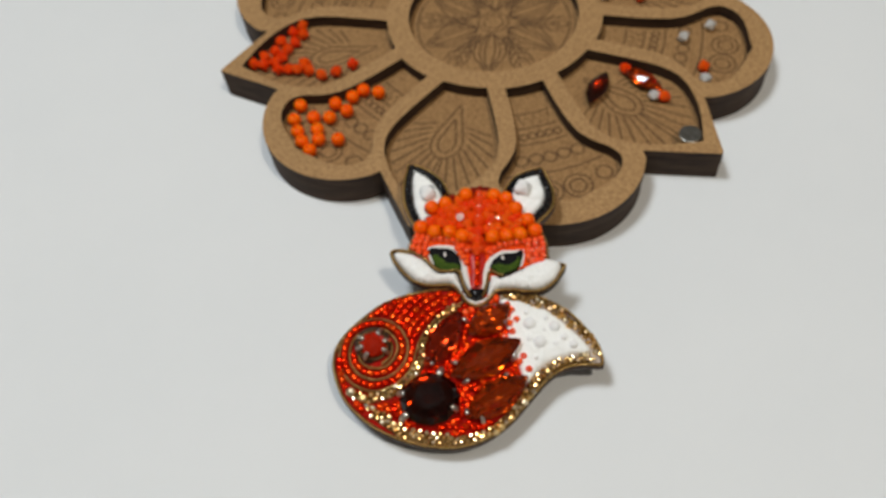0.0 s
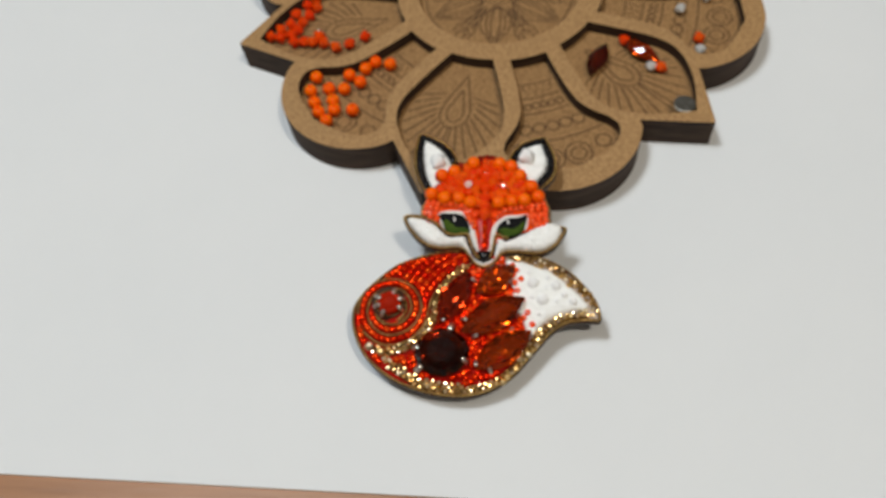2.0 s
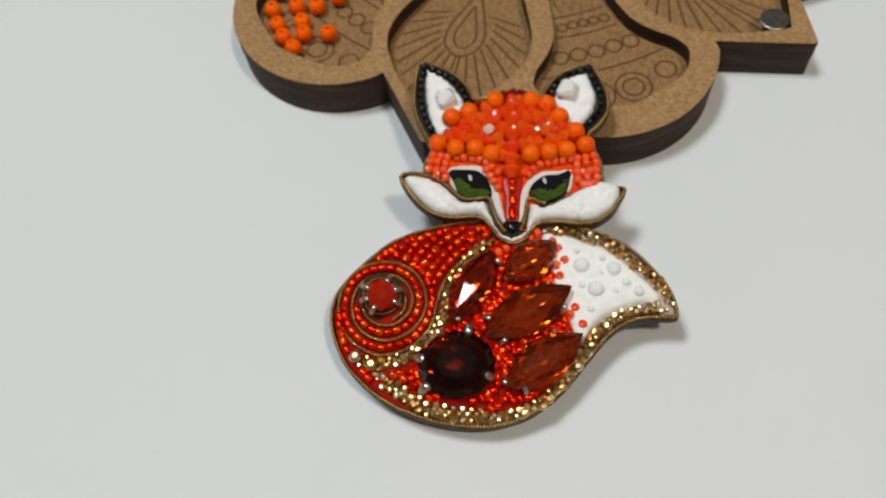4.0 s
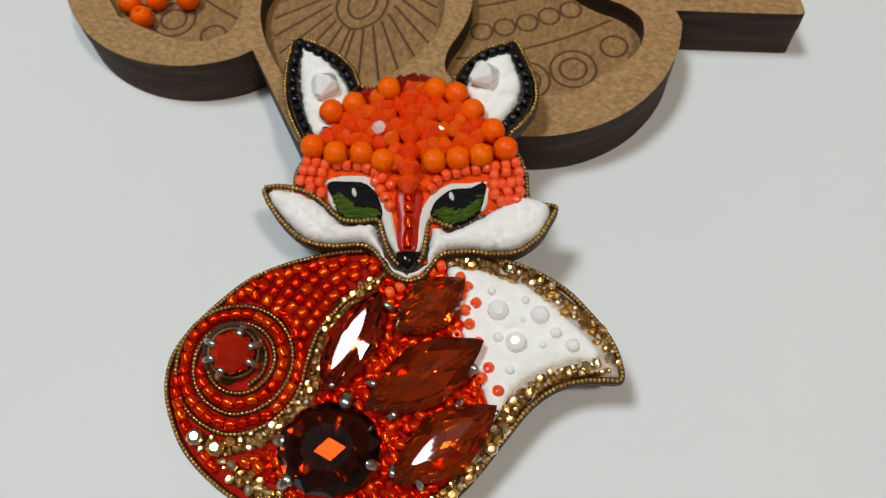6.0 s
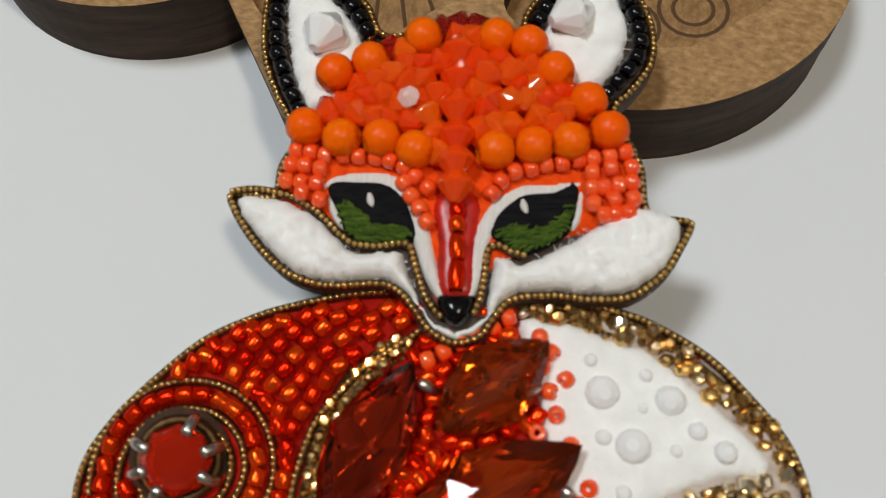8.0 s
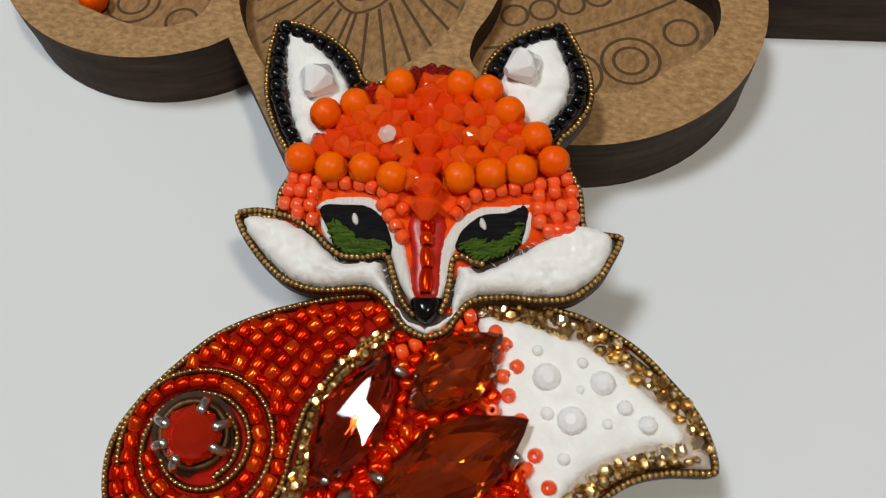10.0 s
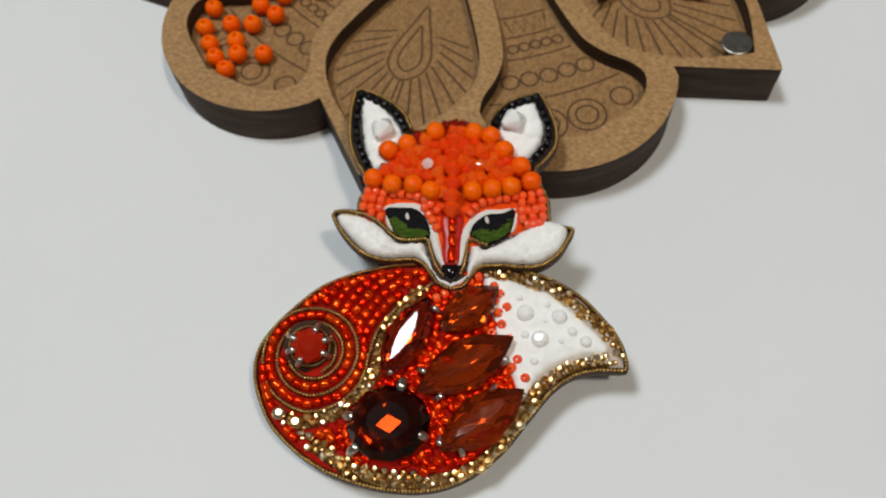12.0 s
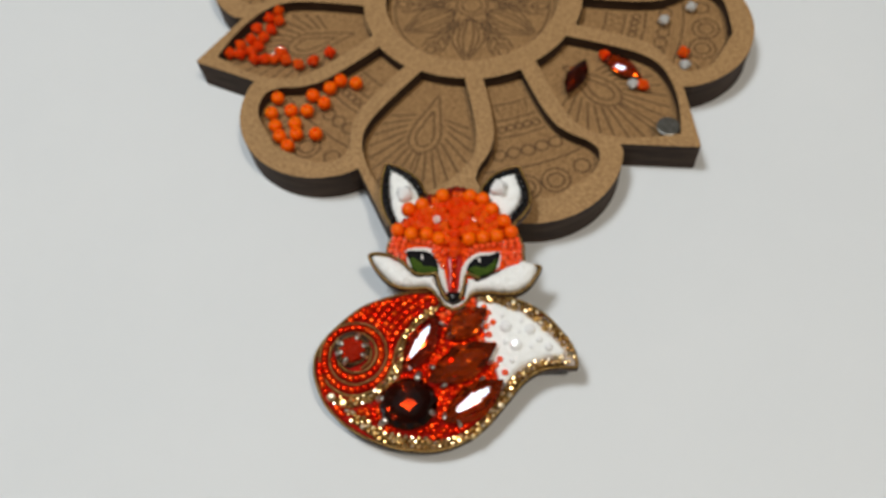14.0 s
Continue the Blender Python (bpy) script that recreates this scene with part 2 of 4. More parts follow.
def slab(name, outer, holes, w0, w1, top, side, bevel=0.0):
    """A flat plate with holes; its cut edges take the side material."""
    def keep(mid):
        ok = inside(outer, mid)
        for h in holes:
            ok &= ~inside(h, mid)
        return ok
    v, tri = flat([outer, *holes], keep)
    verts = [(x, y, w1) for x, y in v] + [(x, y, w0) for x, y in v]
    n = len(v)
    faces = list(tri) + [tuple(n + k for k in t[::-1]) for t in tri]
    index = [0] * len(faces)
    for lp, sign in [(outer, 1)] + [(h, -1) for h in holes]:
        lp = lp if area(lp) * sign > 0 else lp[::-1]
        k = len(verts)
        m = len(lp)
        verts += [(x, y, w1) for x, y in lp] + [(x, y, w0) for x, y in lp]
        for a in range(m):
            b = (a + 1) % m
            faces.append((k + a, k + m + a, k + m + b, k + b))
            index.append(1)
    return mesh_of(name, verts, faces, [top, side], index)


def pad(name, outline, w0, height, soft, mat, lumps=0.0, grain=0.5, spacing=0.7, seed=0):
    """A stuffed, rounded pad over an outline, with a lumpy surface."""
    from mathutils.geometry import delaunay_2d_cdt
    if lumps > 0.3:
        outline = outline + 0.3 * np.array([(noise.noise((x * 1.1, y * 1.1, seed)), noise.noise((x * 1.1, y * 1.1, seed + 9))) for x, y in outline])
    lo, hi = outline.min(0), outline.max(0)
    gx, gy = np.meshgrid(np.arange(lo[0], hi[0], spacing), np.arange(lo[1], hi[1], spacing * 0.87))
    gx = gx + (np.arange(gx.shape[0]) % 2)[:, None] * spacing / 2
    pts = np.stack([gx.ravel(), gy.ravel()], 1)
    pts = pts[inside(outline, pts)]
    pts = pts[distance(outline, pts) > spacing * 0.45]
    n = len(outline)
    verts = [Vector(p) for p in outline] + [Vector(p) for p in pts]
    v, _, f, *_ = delaunay_2d_cdt(verts, [(a, (a + 1) % n) for a in range(n)], [], 1, 1e-5)
    v = np.array([tuple(p) for p in v])
    d = distance(outline, v)
    t = np.clip(d / soft, 0, 1)
    z = height * np.sqrt(np.clip(1 - (1 - t) ** 2, 0, 1))
    z = z + lumps * np.array([noise.noise((x * grain, y * grain, seed)) + 0.5 * noise.noise((x * grain * 2.3, y * grain * 2.3, seed + 5)) for x, y in v]) * np.clip(d / soft, 0, 1)
    f = [tuple(a) if area(v[list(a)]) > 0 else tuple(a)[::-1] for a in f]
    k = len(v)
    verts = [(x, y, w0 + h) for (x, y), h in zip(v, z)] + [(x, y, w0 - 0.5) for x, y in outline]
    for a in range(n):
        b = (a + 1) % n
        f.append((a, k + a, k + b, b) if area(outline) > 0 else (b, k + b, k + a, a))
    return mesh_of(name, verts, f, mat, smooth=True)


def ribbon(path, width, ends=True):
    """The outline of a band of that width along a path."""
    p = spline(path, False, 0.5)
    t = tangents(p)
    side = np.stack([-t[:, 1], t[:, 0]], 1)
    s = np.linspace(0, 1, len(p))
    half = width / 2 * (np.clip(np.sin(np.pi * np.clip(s, 0.02, 0.98)), 0, 1) ** 0.35 if ends else np.ones(len(p)))
    return np.concatenate([p + side * half[:, None], (p - side * half[:, None])[::-1]])


def sweep(verts, faces, line, radius, seg=6, closed=False, squash=1.0):
    """Adds a tube along a line of (x, y, z)."""
    line = np.array(line, float)
    n = len(line)
    t = tangents(line, closed)
    base = len(verts)
    for p, d in zip(line, t):
        side = np.cross(d, (0, 0, 1))
        side = side / max(np.linalg.norm(side), 1e-9)
        up = np.cross(side, d)
        for a in range(seg):
            q = 2 * math.pi * a / seg
            verts.append(tuple(p + radius * (math.cos(q) * side + squash * math.sin(q) * up)))
    for k in range(n if closed else n - 1):
        for a in range(seg):
            b = (a + 1) % seg
            k2 = (k + 1) % n
            faces.append((base + k * seg + a, base + k * seg + b, base + k2 * seg + b, base + k2 * seg + a))


def ball(verts, faces, c, r, seg=6, rings=4, squash=1.0):
    base = len(verts)
    for k in range(1, rings):
        q = math.pi * k / rings
        for a in range(seg):
            p = 2 * math.pi * (a + 0.5 * (k % 2)) / seg
            verts.append((c[0] + r * math.sin(q) * math.cos(p), c[1] + r * math.sin(q) * math.sin(p), c[2] + r * squash * math.cos(q)))
    verts.append((c[0], c[1], c[2] + r * squash))
    verts.append((c[0], c[1], c[2] - r * squash))
    top, bot = len(verts) - 2, len(verts) - 1
    for a in range(seg):
        b = (a + 1) % seg
        faces.append((top, base + a, base + b))
        for k in range(rings - 2):
            faces.append((base + k * seg + a, base + (k + 1) * seg + a, base + (k + 1) * seg + b, base + k * seg + b))
        faces.append((bot, base + (rings - 2) * seg + b, base + (rings - 2) * seg + a))


def trim_mesh(name, line, closed=False, w=0.0, radius=0.44, pitch=0.62):
    """Bronze cord set with a row of tiny brass grains."""
    verts, faces = [], []
    p = resample(line if not closed else np.vstack([line, line[:1]]), 0.43, closed)
    p3 = np.column_stack([p, np.full(len(p), w)])
    sweep(verts, faces, p3, radius, 6, closed)
    cut = len(faces)
    q = resample(line if not closed else np.vstack([line, line[:1]]), pitch, closed)
    for k, (x, y) in enumerate(q):
        ball(verts, faces, (x + random.uniform(-0.04, 0.04), y + random.uniform(-0.04, 0.04), w + radius * 0.66), 0.32 + random.uniform(-0.03, 0.03), 7, 4)
    return mesh_of(name, verts, faces, [M["bronze"], M["brass"]], [0] * cut + [1] * (len(faces) - cut), smooth=True)


def lathe(name, profile, seg, mats, index=None, smooth=True, closed=True):
    """Turns a profile of (x, r) about the x axis."""
    verts, faces = [], []
    n = len(profile)
    for a in range(seg):
        q = 2 * math.pi * a / seg
        verts += [(x, r * math.cos(q), r * math.sin(q)) for x, r in profile]
    rows = n if closed else n - 1
    for a in range(seg):
        b = (a + 1) % seg
        for k in range(rows):
            j = (k + 1) % n
            faces.append((a * n + k, b * n + k, b * n + j, a * n + j))
    return mesh_of(name, verts, faces, mats, index, smooth)


def bead_mesh(name, radius, half, hole, mat, seg=10, bulge=(0.84, 0.97)):
    """A rounded glass barrel bead with a hole."""
    side = [(-0.75, hole), (-1.0, hole + 0.42 * (radius - hole)), (-0.8, radius * bulge[0]), (-0.42, radius * bulge[1])]
    prof = [(x * half, r) for x, r in side] + [(0, radius)] + [(-x * half, r) for x, r in side[::-1]]
    return lathe(name, prof[::-1], seg, [mat])


def faceted_bead(name, radius, half, hole, mat, seg=9):
    """A pressed rondelle with flat facets, softened at the edges."""
    prof = [(-half * 0.8, hole), (-half, hole + 0.2), (-half * 0.72, radius * 0.76), (-half * 0.3, radius), (half * 0.3, radius), (half * 0.72, radius * 0.76), (half, hole + 0.2), (half * 0.8, hole)]
    bm = bmesh.new()
    rings = [[bm.verts.new((x * 0.001, r * 0.001 * math.cos(2 * math.pi * a / seg), r * 0.001 * math.sin(2 * math.pi * a / seg))) for a in range(seg)] for x, r in prof]
    for k in range(len(prof)):
        p, q = rings[k], rings[(k + 1) % len(prof)]
        for a in range(seg):
            c = (a + 1) % seg
            bm.faces.new((p[a], p[c], q[c], q[a]))
    bmesh.ops.recalc_face_normals(bm, faces=bm.faces)
    bmesh.ops.bevel(bm, geom=list({e for r in rings[2:6] for v in r for e in v.link_edges}), offset=0.0002, segments=2, affect="EDGES")
    for f in bm.faces:
        f.smooth = True
    me = bpy.data.meshes.new(name)
    bm.to_mesh(me)
    bm.free()
    me.materials.append(mat)
    return me


def bicone(name, radius, half, mat, seg=8):
    prof = [(-half, radius * 0.25), (-half * 0.12, radius), (half * 0.12, radius), (half, radius * 0.25)]
    verts, faces = [], []
    for k, (x, r) in enumerate(prof):
        for a in range(seg):
            q = 2 * math.pi * (a + 0.5 * k) / seg
            verts.append((x, r * math.cos(q), r * math.sin(q)))
    for k in range(3):
        for a in range(seg):
            b = (a + 1) % seg
            i00, i01, i10, i11 = k * seg + a, k * seg + b, (k + 1) * seg + a, (k + 1) * seg + b
            faces += [(i00, i01, i10), (i01, i11, i10)]
    faces.append(tuple(range(seg))[::-1])
    faces.append(tuple(3 * seg + a for a in range(seg)))
    me = mesh_of(name, verts, faces, mat)
    bm = bmesh.new()
    bm.from_mesh(me)
    bmesh.ops.recalc_face_normals(bm, faces=bm.faces)
    bm.to_mesh(me)
    bm.free()
    return me


def gem_meshes(name, long, wide, mat, navette=True, seg=16, crown=1.5, pavilion=2.6, table=0.55, culet=(0.12, 0.0, 0.0), slim=1.0, back="foil", belly=0.6):
    """A cut stone: table, two rings of crown facets, girdle, and a foiled pavilion."""
    def ring(scale, z, shift):
        out = []
        for a in range(seg):
            q = 2 * math.pi * (a + shift) / seg
            c, s_ = math.cos(q), math.sin(q)
            if navette:
                x = long / 2 * c
                y = wide / 2 * (1 - abs(c) ** 1.75) ** 0.95 * (1 if s_ >= 0 else -1)
            else:
                x, y = long / 2 * c, wide / 2 * s_
            out.append((x * scale, y * scale, z))
        return out
    def diamond(p):
        k = 1.15 / (abs(p[0]) / long * 2 + abs(p[1]) / wide * 2 + 1e-9) * culet[0]
        x, y = p[0] * k, p[1] * k * 0.8
        return (x, y, -pavilion + culet[1] * x + culet[2] * y)
    rings = [[(x, y * slim, z) for x, y, z in ring(table, crown, 0)], ring(0.8, crown * 0.62, 0.5), ring(1.0, 0.12, 0), ring(1.0, -0.12, 0), ring(0.62, -pavilion * belly, 0.5), [diamond(p) for p in ring(1.0, 0, 0)]]
    if navette:
        rings[4] = [(x, y, z + 0.38 * math.sin(2.7 * a)) for a, (x, y, z) in enumerate(rings[4])]
        rings[1] = [(x, y, z + 0.1 * math.sin(1.9 * a)) for a, (x, y, z) in enumerate(rings[1])]
    verts = [p for r in rings for p in r]
    faces = [tuple(range(seg))]
    for k in range(5):
        for a in range(seg):
            b = (a + 1) % seg
            p, q, r, t = k * seg + a, k * seg + b, (k + 1) * seg + a, (k + 1) * seg + b
            if k == 2:
                faces.append((p, r, t, q))
            elif k in (0, 3):
                faces += [(p, r, q), (q, r, t)]
            else:
                faces += [(p, r, t), (p, t, q)]
    faces.append(tuple(5 * seg + a for a in range(seg))[::-1])
    foil = [1 if np.mean([verts[k][2] for k in f]) < -0.2 else 0 for f in faces]
    me = mesh_of(name, verts, faces, [mat, M[back]], foil)
    bm = bmesh.new()
    bm.from_mesh(me)
    bmesh.ops.remove_doubles(bm, verts=bm.verts, dist=1e-6)
    bmesh.ops.recalc_face_normals(bm, faces=bm.faces)
    bm.to_mesh(me)
    bm.free()
    return me


# ---- setting ----
def block(name, x0, x1, y0, y1, z0, z1, mat, kind="structure", label="", bevel=0.0):
    bm = bmesh.new()
    bmesh.ops.create_cube(bm, size=1, matrix=Matrix.Translation(((x0 + x1) / 2, (y0 + y1) / 2, (z0 + z1) / 2)) @ Matrix.Diagonal((x1 - x0, y1 - y0, z1 - z0, 1)))
    if bevel:
        bmesh.ops.bevel(bm, geom=list(bm.edges), offset=bevel, segments=2, affect="EDGES")
    me = bpy.data.meshes.new(name)
    bm.to_mesh(me)
    bm.free()
    me.materials.append(mat)
    return tagged(new(name, me), label=label, kind=kind)


block("floor", -2.2, 2.4, -2.2, 2.4, -0.80, -0.75, M["floor"], label="plain dark floor far below the table")
block("ceiling", -2.2, 2.4, -2.2, 2.4, 1.75, 1.85, M["ceiling"], label="plain pale ceiling")
block("wall_west", -2.3, -2.2, -2.2, 2.4, -0.75, 1.75, M["wall"], label="plain pale-painted wall")
block("wall_east", 2.4, 2.5, -2.2, 2.4, -0.75, 1.75, M["wall"], label="plain pale-painted wall")
block("wall_north", -2.3, 2.5, 2.4, 2.5, -0.75, 1.75, M["wall"], label="plain pale-painted wall")
block("wall_south", -2.3, 2.5, -2.3, -2.2, -0.75, 1.75, M["wall"], label="plain pale-painted wall")

table = tagged(new("table"), "brown wooden table under the white sheet", "table")
table.location = (0, 0, -0.0008)
for nm, b in (("tabletop", (-0.62, 0.75, -0.42, 0.42, -0.026, 0.0)),):
    ob = block(nm, *b, M["table"], kind="", bevel=0.003)
    ob.parent = table
for x, y in ((-0.57, -0.37), (0.70, -0.37), (-0.57, 0.37), (0.70, 0.37)):
    ob = block("leg", x - 0.025, x + 0.025, y - 0.025, y + 0.025, -0.7492, -0.026, M["table"], kind="", bevel=0.003)
    ob.parent = table

sheet = block("white_sheet", -0.179, 0.241, -0.0715, 0.2255, -0.0008, 0.0, M["paper"], kind="", label="plain white sheet of thick paper lying on the table")
tagged(sheet, category="paper")

# ---- bead tray: a wooden flower ----
tray = tagged(new("bead_tray"), "flower-shaped plywood bead tray with burnt edges and engraved compartments", "tray")
tray.matrix_world = pose(0.0176, 0.1036, 0.0, 0, 0, -102.2)
FLOOR_Z, TOP_Z = 6.4, 10.5


def polar(r, deg):
    return (r * math.cos(math.radians(deg)), r * math.sin(math.radians(deg)))


def petal_edge():
    out = []
    for k in range(6):
        a = 60 * k
        tip = [polar(75.6, a - 11), polar(90.6, a - 0.55), polar(91.3, a), polar(90.6, a + 0.55), polar(75.6, a + 11)]
        out += tip
        more = {0: 1.1, 4: 1.8}.get(k, 0.0)
        c = np.array(polar(63.2 + more, a + 30))
        p0, p1 = np.array(tip[-1]) - c, np.array(polar(75.6, a + 49)) - c
        q0, q1 = math.atan2(p0[1], p0[0]), math.atan2(p1[1], p1[0])
        while q1 < q0:
            q1 += 2 * math.pi
        for s_ in np.linspace(0, 1, 26)[1:-1]:
            q = q0 + (q1 - q0) * s_
            out.append(tuple(c + (26.3 + 0.2 * more) * np.array((math.cos(q), math.sin(q)))))
    return np.array(out)


def pocket(half, a, point):
    right = spline([polar(r, a + d) for r, d in half], False, 1.5)
    left = spline([polar(r, a - d) for r, d in half], False, 1.5)
    r0, d0 = half[0]
    base = [polar(r0, a + d) for d in np.linspace(-d0, d0, 7)[1:-1]]
    return np.vstack([right, left[::-1][1:], base])


POINTED = [(35.4, 11.4), (45, 14.4), (53, 15.8), (59, 16.1), (65, 15.0), (71, 11.6), (77.5, 6.4), (84.5, 0)]
ROUND = [(36.0, 9.6), (46, 8.6), (54, 8.5), (60, 9.2), (65, 11.2), (70, 13.8), (75, 13.9), (80, 9.6), (83.2, 0)]
rim = petal_edge()
holes = [pocket(POINTED, 60 * k, True) for k in range(6)] + [pocket(ROUND, 60 * k + 30, False) for k in range(6)]
holes.append(np.array([polar(28.2, d) for d in range(0, 360, 5)]))
base_plate = part("base_plate", slab("base_plate", inset(rim, 0.15), [], 0.0, FLOOR_Z, M["ply_floor"], M["burnt"]), tray)
part("petal_frame", slab("petal_frame", rim, holes, FLOOR_Z, TOP_Z, M["ply"], M["burnt"]), tray, label="pale brown wooden frame with dark burnt edges")


carved = []


def engraving(lines):
    carved.extend(lines)


def carve(lines, name="engraving"):
    verts, faces = [], []
    for ln, closed in lines:
        ln = np.array(ln, float)
        sweep(verts, faces, np.column_stack([ln, np.full(len(ln), FLOOR_Z)]), 0.25, 4, closed, 0.3)
    tagged(part(name, mesh_of(name, verts, faces, M["engraved"]), base_plate, label="fine dark laser-engraved lines"), kind="stuff")


def ringline(c, r, n=20):
    return [(c[0] + r * math.cos(2 * math.pi * k / n), c[1] + r * math.sin(2 * math.pi * k / n)) for k in range(n)]


def turned(pts, a):
    c, s_ = math.cos(math.radians(a)), math.sin(math.radians(a))
    return [(x * c - y * s_, x * s_ + y * c) for x, y in pts]


for k in range(6):
    a = 60 * k
    lines = []
    for grow in (1.0, 0.55):
        loop = [(40, 0), (45, 1.7 * grow), (51, 3.7 * grow), (56, 4.7 * grow), (60, 3.6 * grow), (62.5, 0)]
        loop = loop if grow == 1 else [(46 + (x - 40) * 0.62, y) for x, y in loop]
        pts = loop + [(x, -y) for x, y in loop[-2:0:-1]]
        lines.append((turned(spline(pts, True, 0.8), a), True))
    room = inset(pocket(POINTED, 0, True), 1.2)
    for side in (1, -1):
        for j in range(9):
            q = math.radians(4 + 15.5 * j)
            start = np.array((54 + 8.6 * math.cos(q), side * 6.2 * math.sin(q)))
            way = np.array((math.cos(q * 0.6), side * math.sin(q * 0.6)))
            end = start.copy()
            while inside(room, [end + way * 0.7])[0] and np.hypot(*(end - start)) < 30:
                end = end + way * 0.7
            if np.hypot(*(end - start)) > 1.5:
                lines.append((turned([start, (start + end) / 2, end], a), False))
    engraving(lines)
    a += 30
    lines = []
    for r, w_ in ((44, 7.2), (50, 7.0), (56.5, 7.6), (68.3, 12.6), (82.0, 5.0)):
        lines.append(([polar(r, a + d) for d in np.linspace(-w_, w_, 12)], False))
    zig = [polar(44.8 + 4.4 * (j % 2), a - 6 + 1.5 * j) for j in range(9)]
    lines.append((zig, False))
    for j in range(-2, 3):
        lines.append((turned(ringline((53.2, 2.6 * j), 1.2, 14), a), True))
    for j in range(-2, 3):
        lines.append((turned(ringline((62.6 - 0.25 * abs(j), 4.3 * j), 1.95, 16), a), True))
    for j in (-1.5, -0.5, 0.5, 1.5):
        for r in (4.1, 2.4):
            if abs(j) < 1 or r < 4:
                lines.append((turned(ringline((75.6 - 1.3 * abs(j) ** 2, 8.7 * j), r, 22), a), True))
    engraving(lines)
lines = [(ringline((0, 0), r, 40), True) for r in (3.2, 5.0, 25.6)]
for k in range(6):
    for grow in (1.0, 0.62, 0.3):
        pts = [(6, 0), (10, 4.2 * grow), (15, 5.4 * grow), (20, 3.2 * grow), (24.4 - 3 * (1 - grow), 0)]
        pts = pts + [(x, -y) for x, y in pts[-2:0:-1]]
        lines.append((turned(spline(pts, True, 1.0), 60 * k + 10), True))
    for j in (-1, 1):
        lines.append((turned(spline([(8, 3.4 * j), (13, 6.6 * j), (18, 6.6 * j), (22, 9.0 * j)], False, 1.0), 60 * k + 10), False))
        for n in range(5):
            lines.append((turned([(9 + 2.6 * n, 0.4 * j), (11.4 + 2.6 * n, 2.6 * j)], 60 * k + 40), False))
    lines.append((turned(ringline((23.2, 0), 1.7, 12), 60 * k + 40), True))
    lines.append((turned([(7, 0), (21, 0)], 60 * k + 40), False))
engraving(lines)
carve(carved)
magnet = lathe("magnet", [(0.0, 0.0), (0.0, 3.3), (0.35, 3.3), (0.45, 3.1), (0.45, 0.0)], 24, M["steel"], smooth=False, closed=False)
part("magnet", magnet, tray, Matrix.Translation((*[c * 0.001 for c in polar(80.2, 59.7)], (TOP_Z - 0.1) * 0.001)) @ pose(0, 0, 0, 0, -90, 0), "round steel magnet set flush in the wood")

# ---- brooch ----
brooch = tagged(new("fox_brooch"), "beaded fox brooch with felt cheeks, propped on the tray rim", "brooch")
brooch.matrix_world = pose(0.018, -0.010, 0.0111, math.degrees(math.atan(0.14)), 0, 0)

BODY = [(-5, 4.2), (-10.9, 3.8), (-16.4, 2.5), (-20, 1.3), (-24.6, -1), (-28.8, -4.7), (-32.5, -8.8), (-34.8, -12.8), (-35.3, -17), (-34.2, -21.5), (-31.2, -27),
        (-26.2, -31.6), (-20.8, -34.7), (-14.3, -36.8), (-7.9, -37.7), (-1.7, -37.3), (4.5, -34.9), (10.1, -30.3), (15.1, -24), (18.7, -19.6), (22.5, -16.9),
        (26.6, -15.9), (31.0, -15.8), (31.9, -15.0), (31.5, -12.1), (30.2, -9), (27.7, -5.7), (24, -1.8), (19.2, 1.2), (14.7, 2.8), (8, 4.0), (2, 4.4)]
body_line = spline(BODY, True, 0.6)
EAR_LEFT = [(-17.4, 19.6), (-19.9, 24.6), (-21.4, 28.9), (-21.8, 34.5), (-21.2, 39.6), (-20.6, 40.5), (-17.5, 40.1), (-13.4, 38), (-10.2, 35), (-8.3, 31.5)]
EAR_RIGHT = [(5.4, 31.4), (6.4, 34.3), (9.3, 37.7), (13.2, 39.5), (16.2, 40.1), (16.9, 39.3), (18.2, 36.5), (19.7, 32.1), (19.5, 27.8), (17.3, 24.4), (15.6, 22.4)]
CHEEKS = [(18.5, 12), (20.8, 11.4), (22.7, 10.8), (21.5, 8), (19.6, 5.1), (16.4, 2.9), (12.8, 2.5), (9.3, 2.8), (5.7, 2.5), (4.1, 1), (2.6, -1.1), (-0.1, -1.9), (-2.8, -0.6),
          (-4.7, 1.9), (-7, 3.6), (-12.5, 3.4), (-16.2, 4.4), (-19.1, 6.6), (-21.3, 9.1), (-22.9, 11.6), (-23.3, 13.4), (-20.6, 13.6)]
head_line = spline([(-18.8, 13.2), (-18.5, 16.2)] + EAR_LEFT + [(-4.2, 32.2), (-0.4, 32.8), (3.2, 32.2)] + EAR_RIGHT + [(16.9, 19.4), (18.1, 16.3)] + CHEEKS, True, 0.5)
HW = 1.8

body = part("body", slab("body", body_line, [], -2.3, -0.6, M["leather"], M["leather"]), brooch, label="flat body with a brown leather back")
part("body_felt", pad("body_felt", inset(body_line, 0.35), -0.6, 0.6, 0.8, M["felt_red"], spacing=1.2), body)
head = part("head", slab("head", head_line, [], -0.7, HW - 0.5, M["leather"], M["leather"]), brooch, label="head with a brown leather back")
part("pin_clasp", lathe("pin_clasp", [(-14, 0), (-14, 1.0), (14, 1.0), (14, 0)], 10, M["silver"], closed=False), brooch, Matrix.Translation((-0.004, -0.026, -0.0032)), "steel pin on the back")

part("edge_trim", trim_mesh("edge_trim", inset(body_line, 0.45), True, 0.0), body, label="bronze cord with brass grains")
part("edge_trim", trim_mesh("edge_trim", inset(head_line, 0.45), True, HW - 0.15), head, label="bronze cord with brass grains")

